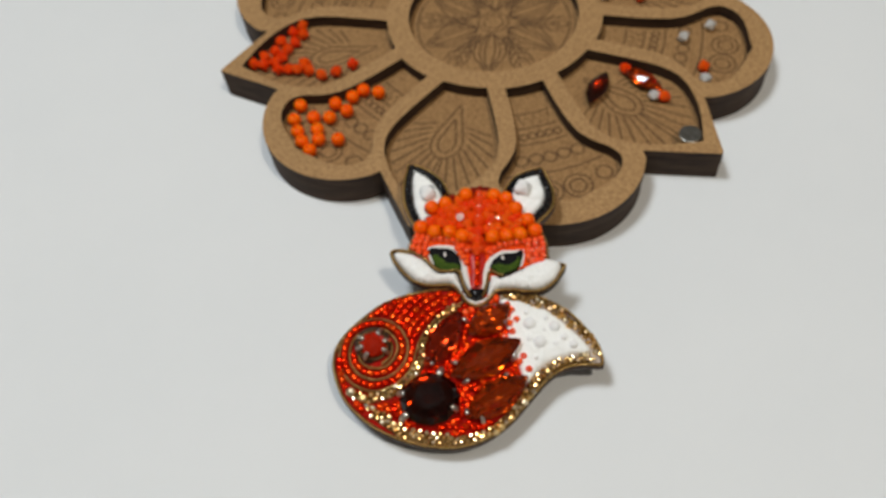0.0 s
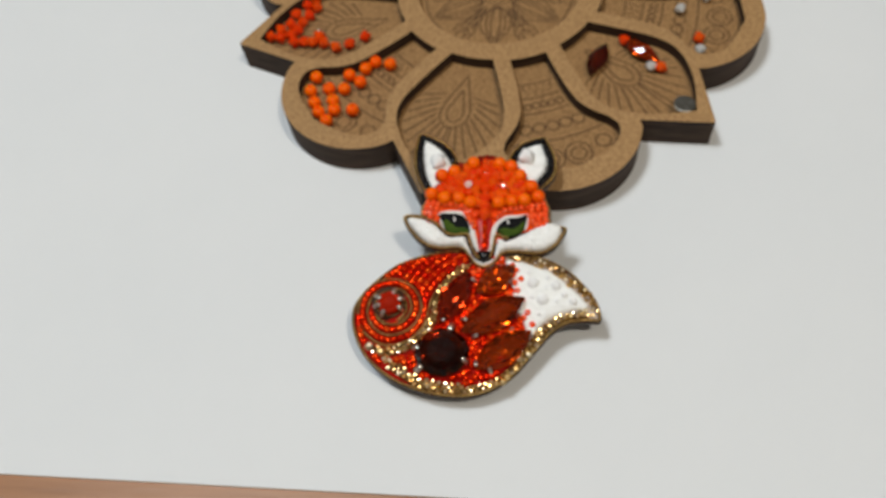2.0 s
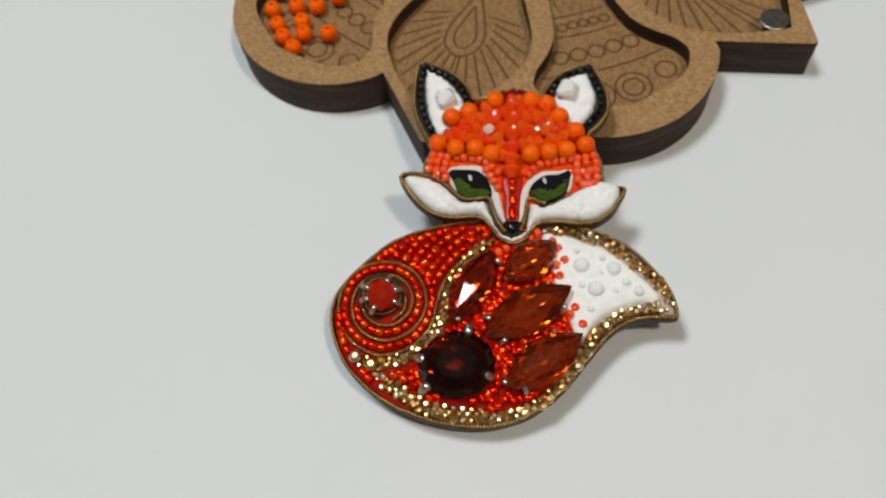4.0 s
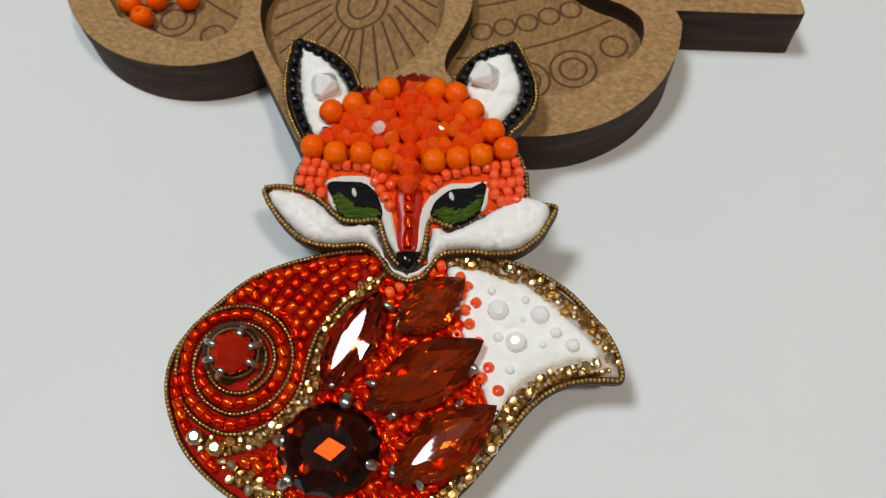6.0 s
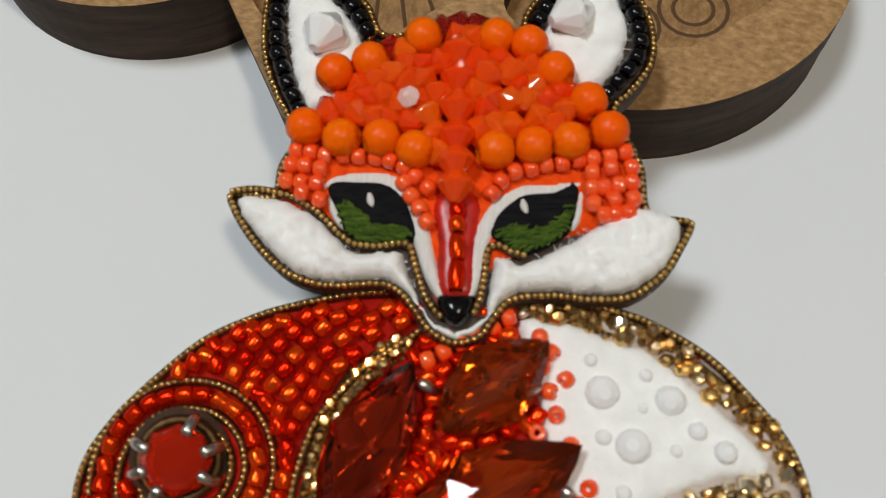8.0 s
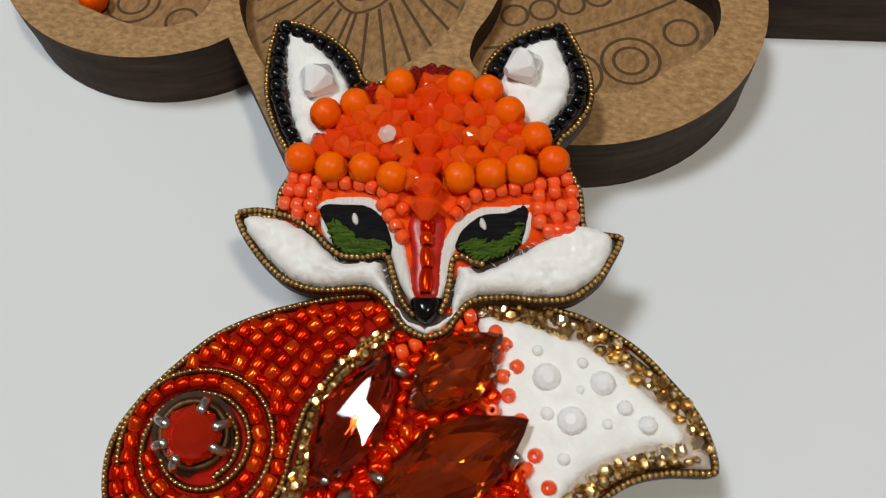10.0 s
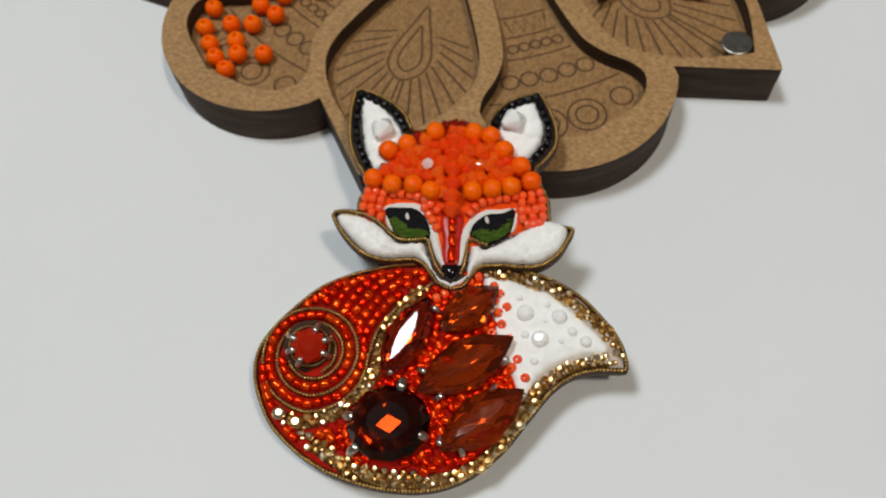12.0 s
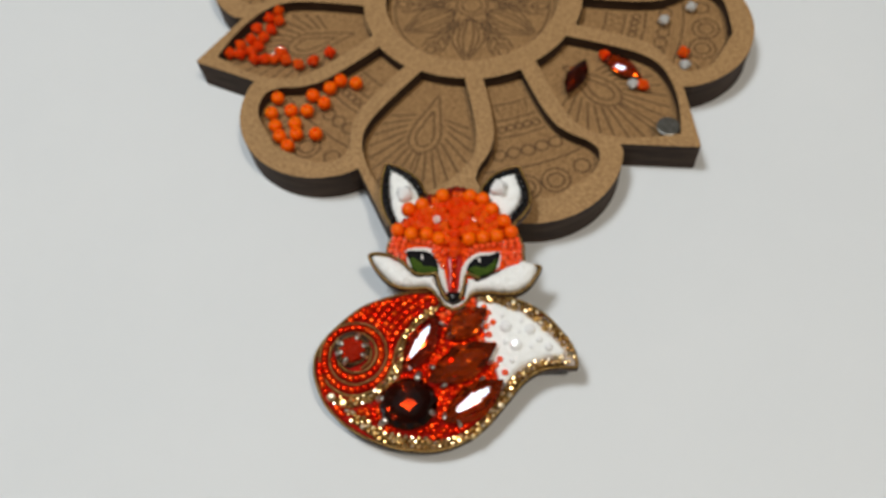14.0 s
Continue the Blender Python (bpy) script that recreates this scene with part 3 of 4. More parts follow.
# coiled trim that ends as the divider towards the chin
COIL = (-24.6, -13.6)
coil_deg = [-60, 0, 90, 180, 270, 360, 450, 540, 630, 720, 810, 900, 990, 1080]
coil_r = [4.1, 4.2, 4.3, 4.4, 4.9, 5.5, 5.6, 6.4, 7.9, 8.2, 8.2, 9.0, 10.8, 10.3]


def coil_radius(d):
    return float(np.interp(d, coil_deg, coil_r))


coil = [(COIL[0] + coil_radius(d) * math.cos(math.radians(d)), COIL[1] + coil_radius(d) * math.sin(math.radians(d))) for d in range(-60, 1081, 30)]
divider = [(-13.1, -9.4), (-11.3, -6.7), (-8.7, -3.8), (-4.6, -0.9), (-3.2, 0.2)]
part("coil_trim", trim_mesh("coil_trim", spline(coil + divider, False, 0.4), False, 0.25), body, label="coiled bronze cord with brass grains")
divider_line = spline([coil[-2], coil[-1]] + divider, False, 0.3)

SEED = bead_mesh("seed_bead", 0.8, 0.86, 0.34, M["red_glass"], 12, (0.93, 0.995))
CORAL = bead_mesh("coral_bead", 0.9, 0.72, 0.3, M["coral"])
JET = bead_mesh("jet_bead", 0.92, 0.76, 0.3, M["black_glass"])
STRASS = lathe("rhinestone", [(0.0, 0.0), (0.0, 0.97), (0.3, 1.02), (0.62, 0.88), (0.95, 0.5), (0.98, 0.0)], 6, [M["gold_crystal"], M["cup"]], None, False, False)
STRASS.polygons.foreach_set("material_index", [1 if (k % 5) < 2 else 0 for k in range(len(STRASS.polygons))])


def clear_of(taken, p, gap):
    return all((p[0] - q[0]) ** 2 + (p[1] - q[1]) ** 2 > (gap + q[2]) ** 2 for q in taken)


taken = []


def row(line, me, parent, w, pitch, ok=None, gap=0.75, name="bead", wobble=0.08):
    line = np.array(line, float)
    p = resample(line, pitch) if len(line) > 1 else line
    t = tangents(p)
    for (x, y), (dx, dy) in zip(p, t):
        if ok is not None and not ok((x, y)):
            continue
        if not clear_of(taken, (x, y), gap):
            continue
        taken.append((x, y, 0.75))
        part(name, me, parent, place(x + random.gauss(0, wobble), y + random.gauss(0, wobble), w + random.gauss(0, 0.06), math.atan2(dy, dx) + random.gauss(0, 0.12), random.gauss(0, 0.08), random.gauss(0, 0.1)))


# stones: place, length, width, turn, tilt
STONES = [
    ("navette_stone", "dark red navette-cut glass stone", M["siam"], (-7.6, -11.0), 17.0, 7.9, 62.5, (-0.095, -0.01), True),
    ("navette_stone", "brown amber navette-cut glass stone", M["amber"], (3.6, -5.4), 13.2, 7.9, 39.5, (0.06, -0.10), True),
    ("navette_stone", "large dark amber navette-cut glass stone", M["amber"], (3.2, -15.6), 19.6, 9.4, 31.5, (0.02, -0.08), True),
    ("navette_stone", "orange-red navette-cut glass stone", M["amber"], (6.3, -25.2), 18.0, 9.2, 36.5, (-0.09, 0.02), True),
    ("garnet_stone", "large oval dark garnet glass stone", M["garnet"], (-9.8, -26.2), 14.6, 13.2, 8, (0.03, 0.0), False),
]
for nm, label, mat, (u, v), long, wide, turn, (tu, tv), nav in STONES:
    gem = gem_meshes(nm, long, wide, mat, nav, 12, 1.6 if nav else 2.4, 2.45 if nav else 2.1, 0.6 if nav else 0.5, (0.1, 0, 0) if nav else (0.27, 0.062, -0.05), 0.5 if nav else 1.0, "foil" if nav else "sharp_foil", 0.62 if nav else 0.6)
    st = part(nm, gem, body, place(u, v, 2.6 if nav else 2.2, math.radians(turn), tu, tv), label)
    q = math.radians(turn)
    ax = np.array((math.cos(q), math.sin(q)))
    if not nav:
        taken.append((u, v, wide / 2 - 0.2))
        continue
    for s_ in np.linspace(-1, 1, 13):
        r = wide / 2 * (1 - abs(s_) ** 1.75) ** 0.95
        taken.append((u + ax[0] * s_ * long / 2, v + ax[1] * s_ * long / 2, max(0.2, r - 0.5)))

# round stone in a silver claw setting at the heart of the coil
gem = gem_meshes("round_stone", 6.6, 6.6, M["hyacinth"], False, 8, 1.5, 2.3, 0.34, (0.06, 0, 0), back="foil")
st = part("round_stone", gem, body, place(-25.0, -12.9, 2.2, 0, 0.13, -0.16), "bright red-orange round cut stone")
taken.append((-25.0, -12.9, 3.6))


dish = lathe("setting_dish", [(-1.2, 0), (-1.2, 4.7), (-0.9, 4.7), (-0.8, 0)], 24, M["leather"], closed=False)
part("setting_dish", dish, st, pose(0, 0, 0, 0, -90, 0) @ Matrix.Translation((-0.0006, 0, 0)), "dark dish under the stone")
verts, faces = [], []
sweep(verts, faces, [(3.6 * math.cos(2 * math.pi * k / 28), 3.6 * math.sin(2 * math.pi * k / 28), -1.0) for k in range(28)], 0.5, 7, True)
part("setting_ring", mesh_of("setting_ring", verts, faces, M["bronze"], smooth=True), st, label="dark metal setting ring")


def claw_mesh(r=0.62, h=2.6):
    """A rounded prong bent over the stone."""
    verts, faces = [], []
    line = [(0.6, 0, -0.4), (0.6, 0, h * 0.5), (0.45, 0, h * 0.78), (0.05, 0, h * 0.95), (-0.35, 0, h)]
    sweep(verts, faces, line, r * 0.85, 8, False)
    ball(verts, faces, (-0.35 - r * 0.25, 0, h - r * 0.05), r * 0.98, 10, 6, 0.72)
    return mesh_of("claw", verts, faces, M["silver"], smooth=True)


CLAW = claw_mesh(0.62, 2.2)
for d in (20, 70, 158, 200, 245, 335):
    part("claw", CLAW, st, Matrix.Translation((3.45e-3 * math.cos(math.radians(d)), 3.45e-3 * math.sin(math.radians(d)), -0.0012)) @ pose(0, 0, 0, 0, 0, d), "silver claw")
BIG_CLAW = claw_mesh(1.0, 2.7)
for u, v in ((-7.7, -19.2), (-16.8, -25.3), (-15.7, -31.0), (-3.9, -28.2)):
    d = math.degrees(math.atan2(v + 26.2, u + 9.8))
    part("claw", BIG_CLAW, body, Matrix.Translation((u * 1e-3, v * 1e-3, 0.0)) @ pose(0, 0, 0, 0, 0, d), "silver claw")
    taken.append((u, v, 0.9))
SMALL_CLAW = claw_mesh(0.62, 2.5)
for u, v in ((-2.3, -5.7), (7.3, -5.6), (-0.6, -8.5), (8.2, -19.6), (-1.4, -21.6), (9.9, -14.9), (-4.6, -16.8), (-10.4, -17.0), (13.0, -21.2), (-0.8, -28.8), (3.0, -30.6)):
    d = random.uniform(0, 360)
    part("claw", SMALL_CLAW, body, Matrix.Translation((u * 1e-3, v * 1e-3, 0.0)) @ pose(0, 0, 0, 0, 0, d), "silver claw")
    taken.append((u, v, 0.5))

# rhinestone chains
CHAINS = [
    [(-4.6, -1.0), (-7.4, -3.2), (-9.8, -5.4), (-10.9, -8.0), (-11.9, -10.6), (-12.5, -13.4), (-12.9, -16.0), (-13.9, -18.4), (-15.2, -20.8), (-17.2, -22.9), (-20, -24.6), (-23, -25.9), (-26, -26.3), (-29, -25.4)],
    [(5.6, 1.9), (8.4, 1.5), (11.1, 1.3), (15.1, -0.1), (18.3, -1.0), (20.9, -3.0), (23.4, -5.2), (26.0, -7.3), (28.4, -9.9), (29.4, -12.0), (29.9, -13.9)],
    [(28.6, -13.0), (25.7, -13.2), (22.7, -14.0), (19.6, -15.4), (17.4, -16.9), (15.8, -18.6), (14.2, -21.0), (12.5, -23.6), (10.9, -25.9), (9.2, -28.6), (7.0, -30.8), (4.0, -33.0), (-0.5, -34.6), (-5.5, -35.2), (-10.6, -34.9), (-15.8, -33.6), (-21.1, -30.6), (-25.2, -28.0)],
]
chain_lines = [spline(c, False, 0.4) for c in CHAINS]
for k in (1, 2):
    t = tangents(chain_lines[k])
    chain_lines[k] = chain_lines[k] + np.stack([-t[:, 1], t[:, 0]], 1) * 0.55
for c in chain_lines:
    part("gold_band", pad("gold_band", ribbon(c[::6], 2.7, False), -0.1, 0.35, 0.7, M["gold_thread"], 0.1, 1.5, 0.5), body, label="glittering gold backing under the rhinestones")
    p = resample(c, 0.82)
    for k, ((x, y), (dx, dy)) in enumerate(zip(p, tangents(p))):
        s_ = 0.55 * (-1) ** k + random.gauss(0, 0.22)
        size = random.uniform(0.5, 0.95)
        x, y = x - dy * s_, y + dx * s_
        part("rhinestone", STRASS, body, Matrix.Translation((x * 1e-3, y * 1e-3, random.uniform(0.15e-3, 0.5e-3))) @ pose(0, 0, 0, random.gauss(0, 24), -90 + random.gauss(0, 24), random.uniform(0, 40)) @ Matrix.Diagonal((size, size * random.uniform(0.7, 1.1), size * random.uniform(0.8, 1.25), 1)))
        taken.append((x, y, 0.8))
for x, y in resample(chain_lines[2], 1.7):
    if y < -29.5 and (x < -4 or x > 3):
        q = (x + 0.24 * (-8 - x) / 10, y + 1.5)
        if clear_of(taken, q, 0.2):
            part("rhinestone", STRASS, body, Matrix.Translation((q[0] * 1e-3, q[1] * 1e-3, 0.0003)) @ pose(0, 0, 0, random.gauss(0, 17), -90 + random.gauss(0, 17), random.uniform(0, 40)) @ Matrix.Scale(0.75, 4))
            taken.append((q[0], q[1], 0.8))

# white felted tail tip
TAIL = [(6.4, 1.0), (8.4, 0.6), (11.1, 0.5), (14.8, -1.0), (18.0, -2.0), (20.4, -3.9), (22.8, -6.0), (25.4, -8.4), (27.6, -11.0), (27.8, -12.2), (25.6, -12.2), (22.5, -12.9), (19.2, -14.3), (16.8, -15.9), (15.1, -17.8), (13.6, -20.2),
        (12.4, -18.8), (11.2, -15.6), (9.6, -12.4), (8.8, -9.5), (8.2, -6.5), (7.0, -3.0)]
tail_line = inset(spline(TAIL, True, 0.5), -0.45)
back = inset(body_line, 0.9)
back = back[(back[:, 0] > 12.5) & (back[:, 1] > -22)]
back = np.vstack([back[np.argmin(back[:, 1]):], back[:np.argmin(back[:, 1])]])
part("tail_backing", pad("tail_backing", back, -0.1, 0.35, 0.3, M["tail_felt"], spacing=1.2), body, label="pale felt under the tail")
tail = part("tail_tip", pad("tail_tip", tail_line, -0.1, 1.1, 1.6, M["wool"], 0.35, 0.5, 0.5, 3), body, label="white felted wool tail tip")
CRYSTAL = gem_meshes("crystal", 3.4, 3.4, M["clear"], False, 10, 1.25, 1.0, 0.36, back="clear")
for u, v, r in ((13.6, -5.6, 0.95), (19.7, -6.2, 0.85), (16.2, -10.3, 0.95), (22.0, -8.8, 0.5), (24.4, -10.6, 0.62), (13.6, -9.6, 0.45), (15.3, -14.4, 0.42), (17.6, -3.9, 0.36), (20.1, -10.6, 0.36), (12.6, -2.6, 0.36), (17.2, -6.9, 0.3)):
    part("crystal", CRYSTAL, tail, place(u, v, 1.15) @ pose(0, 0, 0, random.gauss(0, 7), random.gauss(0, 7), random.uniform(0, 90)) @ Matrix.Scale(r, 4), "clear cut crystal")
BRIGHT = gem_meshes("crystal", 2.7, 2.7, M["gold_crystal"], False, 8, 0.9, 0.8, 0.45)
for u, v in ((-29.4, -24.9), (-26.2, -26.4)):
    part("crystal", BRIGHT, body, place(u, v, 1.0, 0.4, random.gauss(0, 0.1), random.gauss(0, 0.1)), "round pale golden foiled crystal")
for u, v in ((9.0, -2.0), (10.3, -4.5), (9.4, -7.7), (10.7, -10.4), (12.3, -14.1), (13.7, -17.4), (8.1, -3.4), (7.7, -9.4), (11.3, -15.6), (7.9, -0.6), (8.8, -5.6)):
    part("coral_bead", CORAL, tail, place(u, v, 1.05) @ pose(0, 0, 0, 0, 38 + random.gauss(0, 16), random.uniform(0, 180)) @ Matrix.Scale(0.95, 4))
    taken.append((u, v, 0.7))

# red silver-lined beads: lanes of the coil, then rows along the divider
body_in = inset(body_line, 1.5)


def in_body(p):
    return bool(inside(body_in, [p])[0])


for lane in (0.5,):
    pts = []
    for d in range(200, 1081 - 360 + 1, 6):
        r = coil_radius(d) * (1 - lane) + coil_radius(d + 360) * lane
        pts.append((COIL[0] + r * math.cos(math.radians(d)), COIL[1] + r * math.sin(math.radians(d))))
    row(pts, SEED, body, 0.75, 1.72, None, 0.6, "seed_bead", 0.06)
for k in range(1, 12):
    t = tangents(divider_line)
    off = divider_line + np.stack([-t[:, 1], t[:, 0]], 1) * (1.92 * k - 0.3)
    ext = off[0] - (off[3] - off[0]) * np.arange(14, 0, -1)[:, None]
    ext2 = off[-1] + (off[-1] - off[-4]) * np.arange(1, 10)[:, None]
    off = np.vstack([ext, off, ext2])

    def fits(p):
        far = math.hypot(p[0] - COIL[0], p[1] - COIL[1])
        ang = math.degrees(math.atan2(p[1] - COIL[1], p[0] - COIL[0])) % 360
        edge = coil_radius(ang + 720)
        return in_body(p) and far > edge + 1.15 and p[1] < 3.6 and p[0] < -1.5 and p[1] > -17
    row(off, SEED, body, 0.72, 1.78, fits, 0.55, "seed_bead", 0.07)

# chin rows and the loose fill between the stones
for k in range(3):
    row([(-2.6, -3.0 - 1.6 * k), (6.4, 2.2 - 1.6 * k)], CORAL if k == 0 else SEED, body, 0.75, 1.72, in_body, 0.5, "chin_bead")
row(inset(body_line, 1.95), SEED, body, 0.6, 1.78, lambda p: p[0] < -9 and p[1] < -14, 0.3, "seed_bead", 0.07)
spots = np.column_stack([np.random.uniform(-35, 16, 12000), np.random.uniform(-37, 2, 12000)])
spots = spots[inside(body_in, spots)]
spots = spots[~inside(tail_line, spots)]
spots = spots[distance(divider_line, spots, False) > 1.0]
count = 0
for p in spots:
    ang = math.degrees(math.atan2(p[1] - COIL[1], p[0] - COIL[0])) % 360
    if count > 330 or math.hypot(p[0] - COIL[0], p[1] - COIL[1]) < coil_radius(ang + 720) + 0.9 or not clear_of(taken, p, 0.5):
        continue
    taken.append((p[0], p[1], 0.68))
    count += 1
    part("seed_bead", SEED, body, place(p[0], p[1], 0.6, random.uniform(0, 3.1), random.gauss(0, 0.2), random.gauss(0, 0.2)))

# ---- face ----
FACE = [(-18.0, 12.6), (-17.7, 16), (-16.2, 19.4), (-15.2, 23), (-12.0, 27.4), (-7.6, 30.2), (-0.4, 32), (6, 30.6), (10.6, 27.2), (14.6, 22.6), (16.0, 19.4), (17.4, 16), (17.7, 11.6), (10, 9), (3.5, 6), (1.6, 2.2), (-1.6, 2.2), (-3.4, 6.5), (-5, 8.6), (-11, 8.6), (-14, 11.2)]
part("face_felt", pad("face_felt", spline(FACE, True, 0.7), HW - 0.5, 0.9, 3.0, M["felt_orange"], spacing=1.2), head)
CHEEK_L = [(-22.2, 12.5), (-20.2, 12.9), (-16.6, 12.1), (-13.6, 10.3), (-11.2, 8.0), (-9.8, 7.1), (-5.7, 7.3), (-4.8, 5.4), (-3.9, 3.1), (-2.6, 0.9), (0.0, -0.5), (0.0, -1.0), (-2.1, 0.1), (-4.3, 2.8), (-6.8, 4.6), (-12.5, 4.4), (-16, 5.4), (-18.5, 7.4), (-20.6, 9.7), (-21.9, 11.6)]
CHEEK_R = [(0.0, -1.0), (0.0, -0.5), (2.6, 0.9), (3.2, 4.2), (3.6, 6.9), (4.6, 6.9), (6.3, 6.3), (10.2, 8.3), (13.8, 10.4), (17.2, 12.0), (19.8, 11.6), (21.3, 10.4), (20.6, 7.8), (19, 5.7), (16, 3.9), (12.8, 3.6), (9.3, 3.8), (5.6, 3.5), (3.8, 1.9), (2.1, -0.1)]
fibres_from = []
for nm, pts, sd in (("cheek", CHEEK_L, 11), ("cheek", CHEEK_R, 17)):
    ln = spline(pts, True, 0.45)
    me = pad(nm, ln, HW - 0.3, 2.0, 2.1, M["wool"], 0.6, 1.0, 0.35, sd)
    ck = part(nm, me, head, label="fluffy white felted wool cheek")
    fibres_from.append((ck, me, ln))
fibres_from.append((tail, tail.data, tail_line))

# trims along the tops of the cheeks and down to the nose
part("cheek_trim", trim_mesh("cheek_trim", spline([(-22.6, 13.2), (-20.4, 13.5), (-16.7, 12.8), (-13.8, 11.1), (-11.8, 9.2), (-10.0, 8.0), (-7.5, 7.8), (-5.0, 8.1), (-4.2, 6.5), (-3.6, 4.6), (-2.8, 2.6), (-1.5, 1.0)], False, 0.4), False, HW + 0.35), head, label="bronze cord with brass grains")
part("cheek_trim", trim_mesh("cheek_trim", spline([(1.7, 1.4), (2.3, 3.0), (2.6, 5.0), (2.9, 7.6), (4.0, 8.0), (5.2, 7.4), (6.3, 7.1)], False, 0.4), False, HW + 0.35), head, label="bronze cord with brass grains")
part("ear_trim", trim_mesh("ear_trim", spline([(-13.6, 22.6), (-10.6, 29.4), (-9.2, 31.6)], False, 0.4), False, HW), head)

# white stitched bands inside the muzzle and over the eyes
for pts, w_ in (([(-13.7, 13.7), (-12.2, 14.5), (-9.5, 14.7), (-7.0, 14.4), (-5.0, 12.8), (-3.9, 10.6), (-3.3, 8.0), (-2.5, 5.2), (-1.3, 2.6)], 2.0),
                ([(12.0, 14.5), (11.0, 14.2), (8.8, 13.7), (6.2, 13.4), (4.0, 11.9), (2.8, 10.2), (2.1, 7.6), (1.7, 4.6), (1.2, 2.6)], 1.9),
                ([(-13.0, 13.0), (-12.1, 11.0), (-11.2, 9.6)], 0.9), ([(11.9, 14.0), (11.5, 11.4), (10.9, 9.8)], 0.9)):
    part("white_stitching", pad("white_stitching", ribbon(pts, w_), HW + 0.1, 0.6, 0.7, M["thread_white"], 0.1, 1.5, 0.35), head, label="white satin stitching")
eyes = (
    ([(-12.8, 14.0), (-10, 14.3), (-7.2, 14.1), (-5.2, 12.4), (-4.3, 10), (-4.3, 8.7), (-7, 8.2), (-10, 8.5), (-11.6, 11)], [(-11.5, 12.1), (-9.6, 11.4), (-8.6, 10.2), (-6.2, 9.8), (-4.7, 9.5), (-4.9, 8.5), (-7.2, 8.0), (-9.9, 8.3), (-11.3, 10.3)], (-8.7, 12.4)),
    ([(11.3, 14.3), (9, 13.4), (6.3, 13.2), (4.0, 11.4), (3.3, 9.2), (4.5, 8.3), (6.6, 7.6), (9.5, 9), (10.8, 10.6)], [(10.5, 12.3), (9.5, 10.6), (7.5, 9.7), (4.7, 9.9), (3.6, 9.2), (4.8, 8.2), (6.6, 7.5), (9.6, 8.8), (10.8, 11)], (6.3, 11.9)),
)


def stitches(name, outline, count, w, lean, mat, parent, label):
    """Short raised threads laid over an embroidered patch."""
    verts, faces = [], []
    lo, hi = outline.min(0), outline.max(0)
    spots = np.column_stack([np.random.uniform(lo[0], hi[0], count * 3), np.random.uniform(lo[1], hi[1], count * 3)])
    for x, y in spots[inside(inset(outline, 0.15), spots)][:count]:
        q = lean + random.gauss(0, 0.45)
        long = random.uniform(0.35, 0.75)
        dx, dy = long * math.cos(q), long * math.sin(q)
        z = w + random.uniform(-0.05, 0.1)
        sweep(verts, faces, [(x - dx, y - dy, z - 0.22), (x - dx * 0.4, y - dy * 0.4, z + 0.04), (x + dx * 0.4, y + dy * 0.4, z + 0.04), (x + dx, y + dy, z - 0.22)], 0.13, 5)
    return tagged(part(name, mesh_of(name, verts, faces, mat, smooth=True), parent, label=label), kind="stuff")


for black, green, spark in eyes:
    eye = part("eye", pad("eye", inset(spline(black, True, 0.35), -0.35), HW + 0.15, 0.6, 0.9, M["thread_black"], 0.08, 1.5, 0.35), head, label="embroidered black and green eye")
    part("iris", pad("iris", spline(green, True, 0.3), HW + 0.35, 0.55, 0.8, M["thread_green"], 0.1, 1.5, 0.3), eye, label="green thread")
    stitches("green_stitches", spline(green, True, 0.3), 190, HW + 0.9, 2.7 if spark[0] < 0 else 0.45, M["thread_green"], eye, "short green stitches")
    part("eye_glint", pad("eye_glint", ribbon([(spark[0] - 0.15, spark[1] + 0.75), (spark[0], spark[1]), (spark[0] + 0.3, spark[1] - 0.7)], 0.75), HW + 0.75, 0.25, 0.3, M["thread_white"], 0, 1, 0.25), eye, label="white stitch")
# red bridge of the nose
part("nose_bridge", pad("nose_bridge", spline([(-2.6, 12.6), (-2.1, 8), (-1.6, 3.0), (1.6, 3.0), (1.9, 8), (2.2, 12.6), (0, 14)], True, 0.5), HW, 0.9, 1.4, M["bridge"], spacing=0.5), head, label="glossy dark red bridge of the nose")
for u, v, half in ((-0.1, 11.3, 0.8), (-0.1, 9.8, 0.8), (0.0, 7.5, 1.25), (0.0, 4.7, 1.5)):
    part("bugle_bead", bead_mesh("bugle_bead", 0.85, half, 0.45, M["red_glass"], 12), head, place(u, v, HW + 1.2, math.pi / 2 + random.gauss(0, 0.08)))
nose = pad("nose", spline([(-1.7, 3.0), (0.0, 3.1), (1.8, 3.0), (1.5, 1.4), (0.8, 0.3), (0.0, 0.0), (-0.8, 0.3), (-1.5, 1.4)], True, 0.4), HW + 0.3, 1.3, 1.2, M["black_glass"], 0, 1, 0.5)
part("nose", nose, head, label="shiny black bead nose")

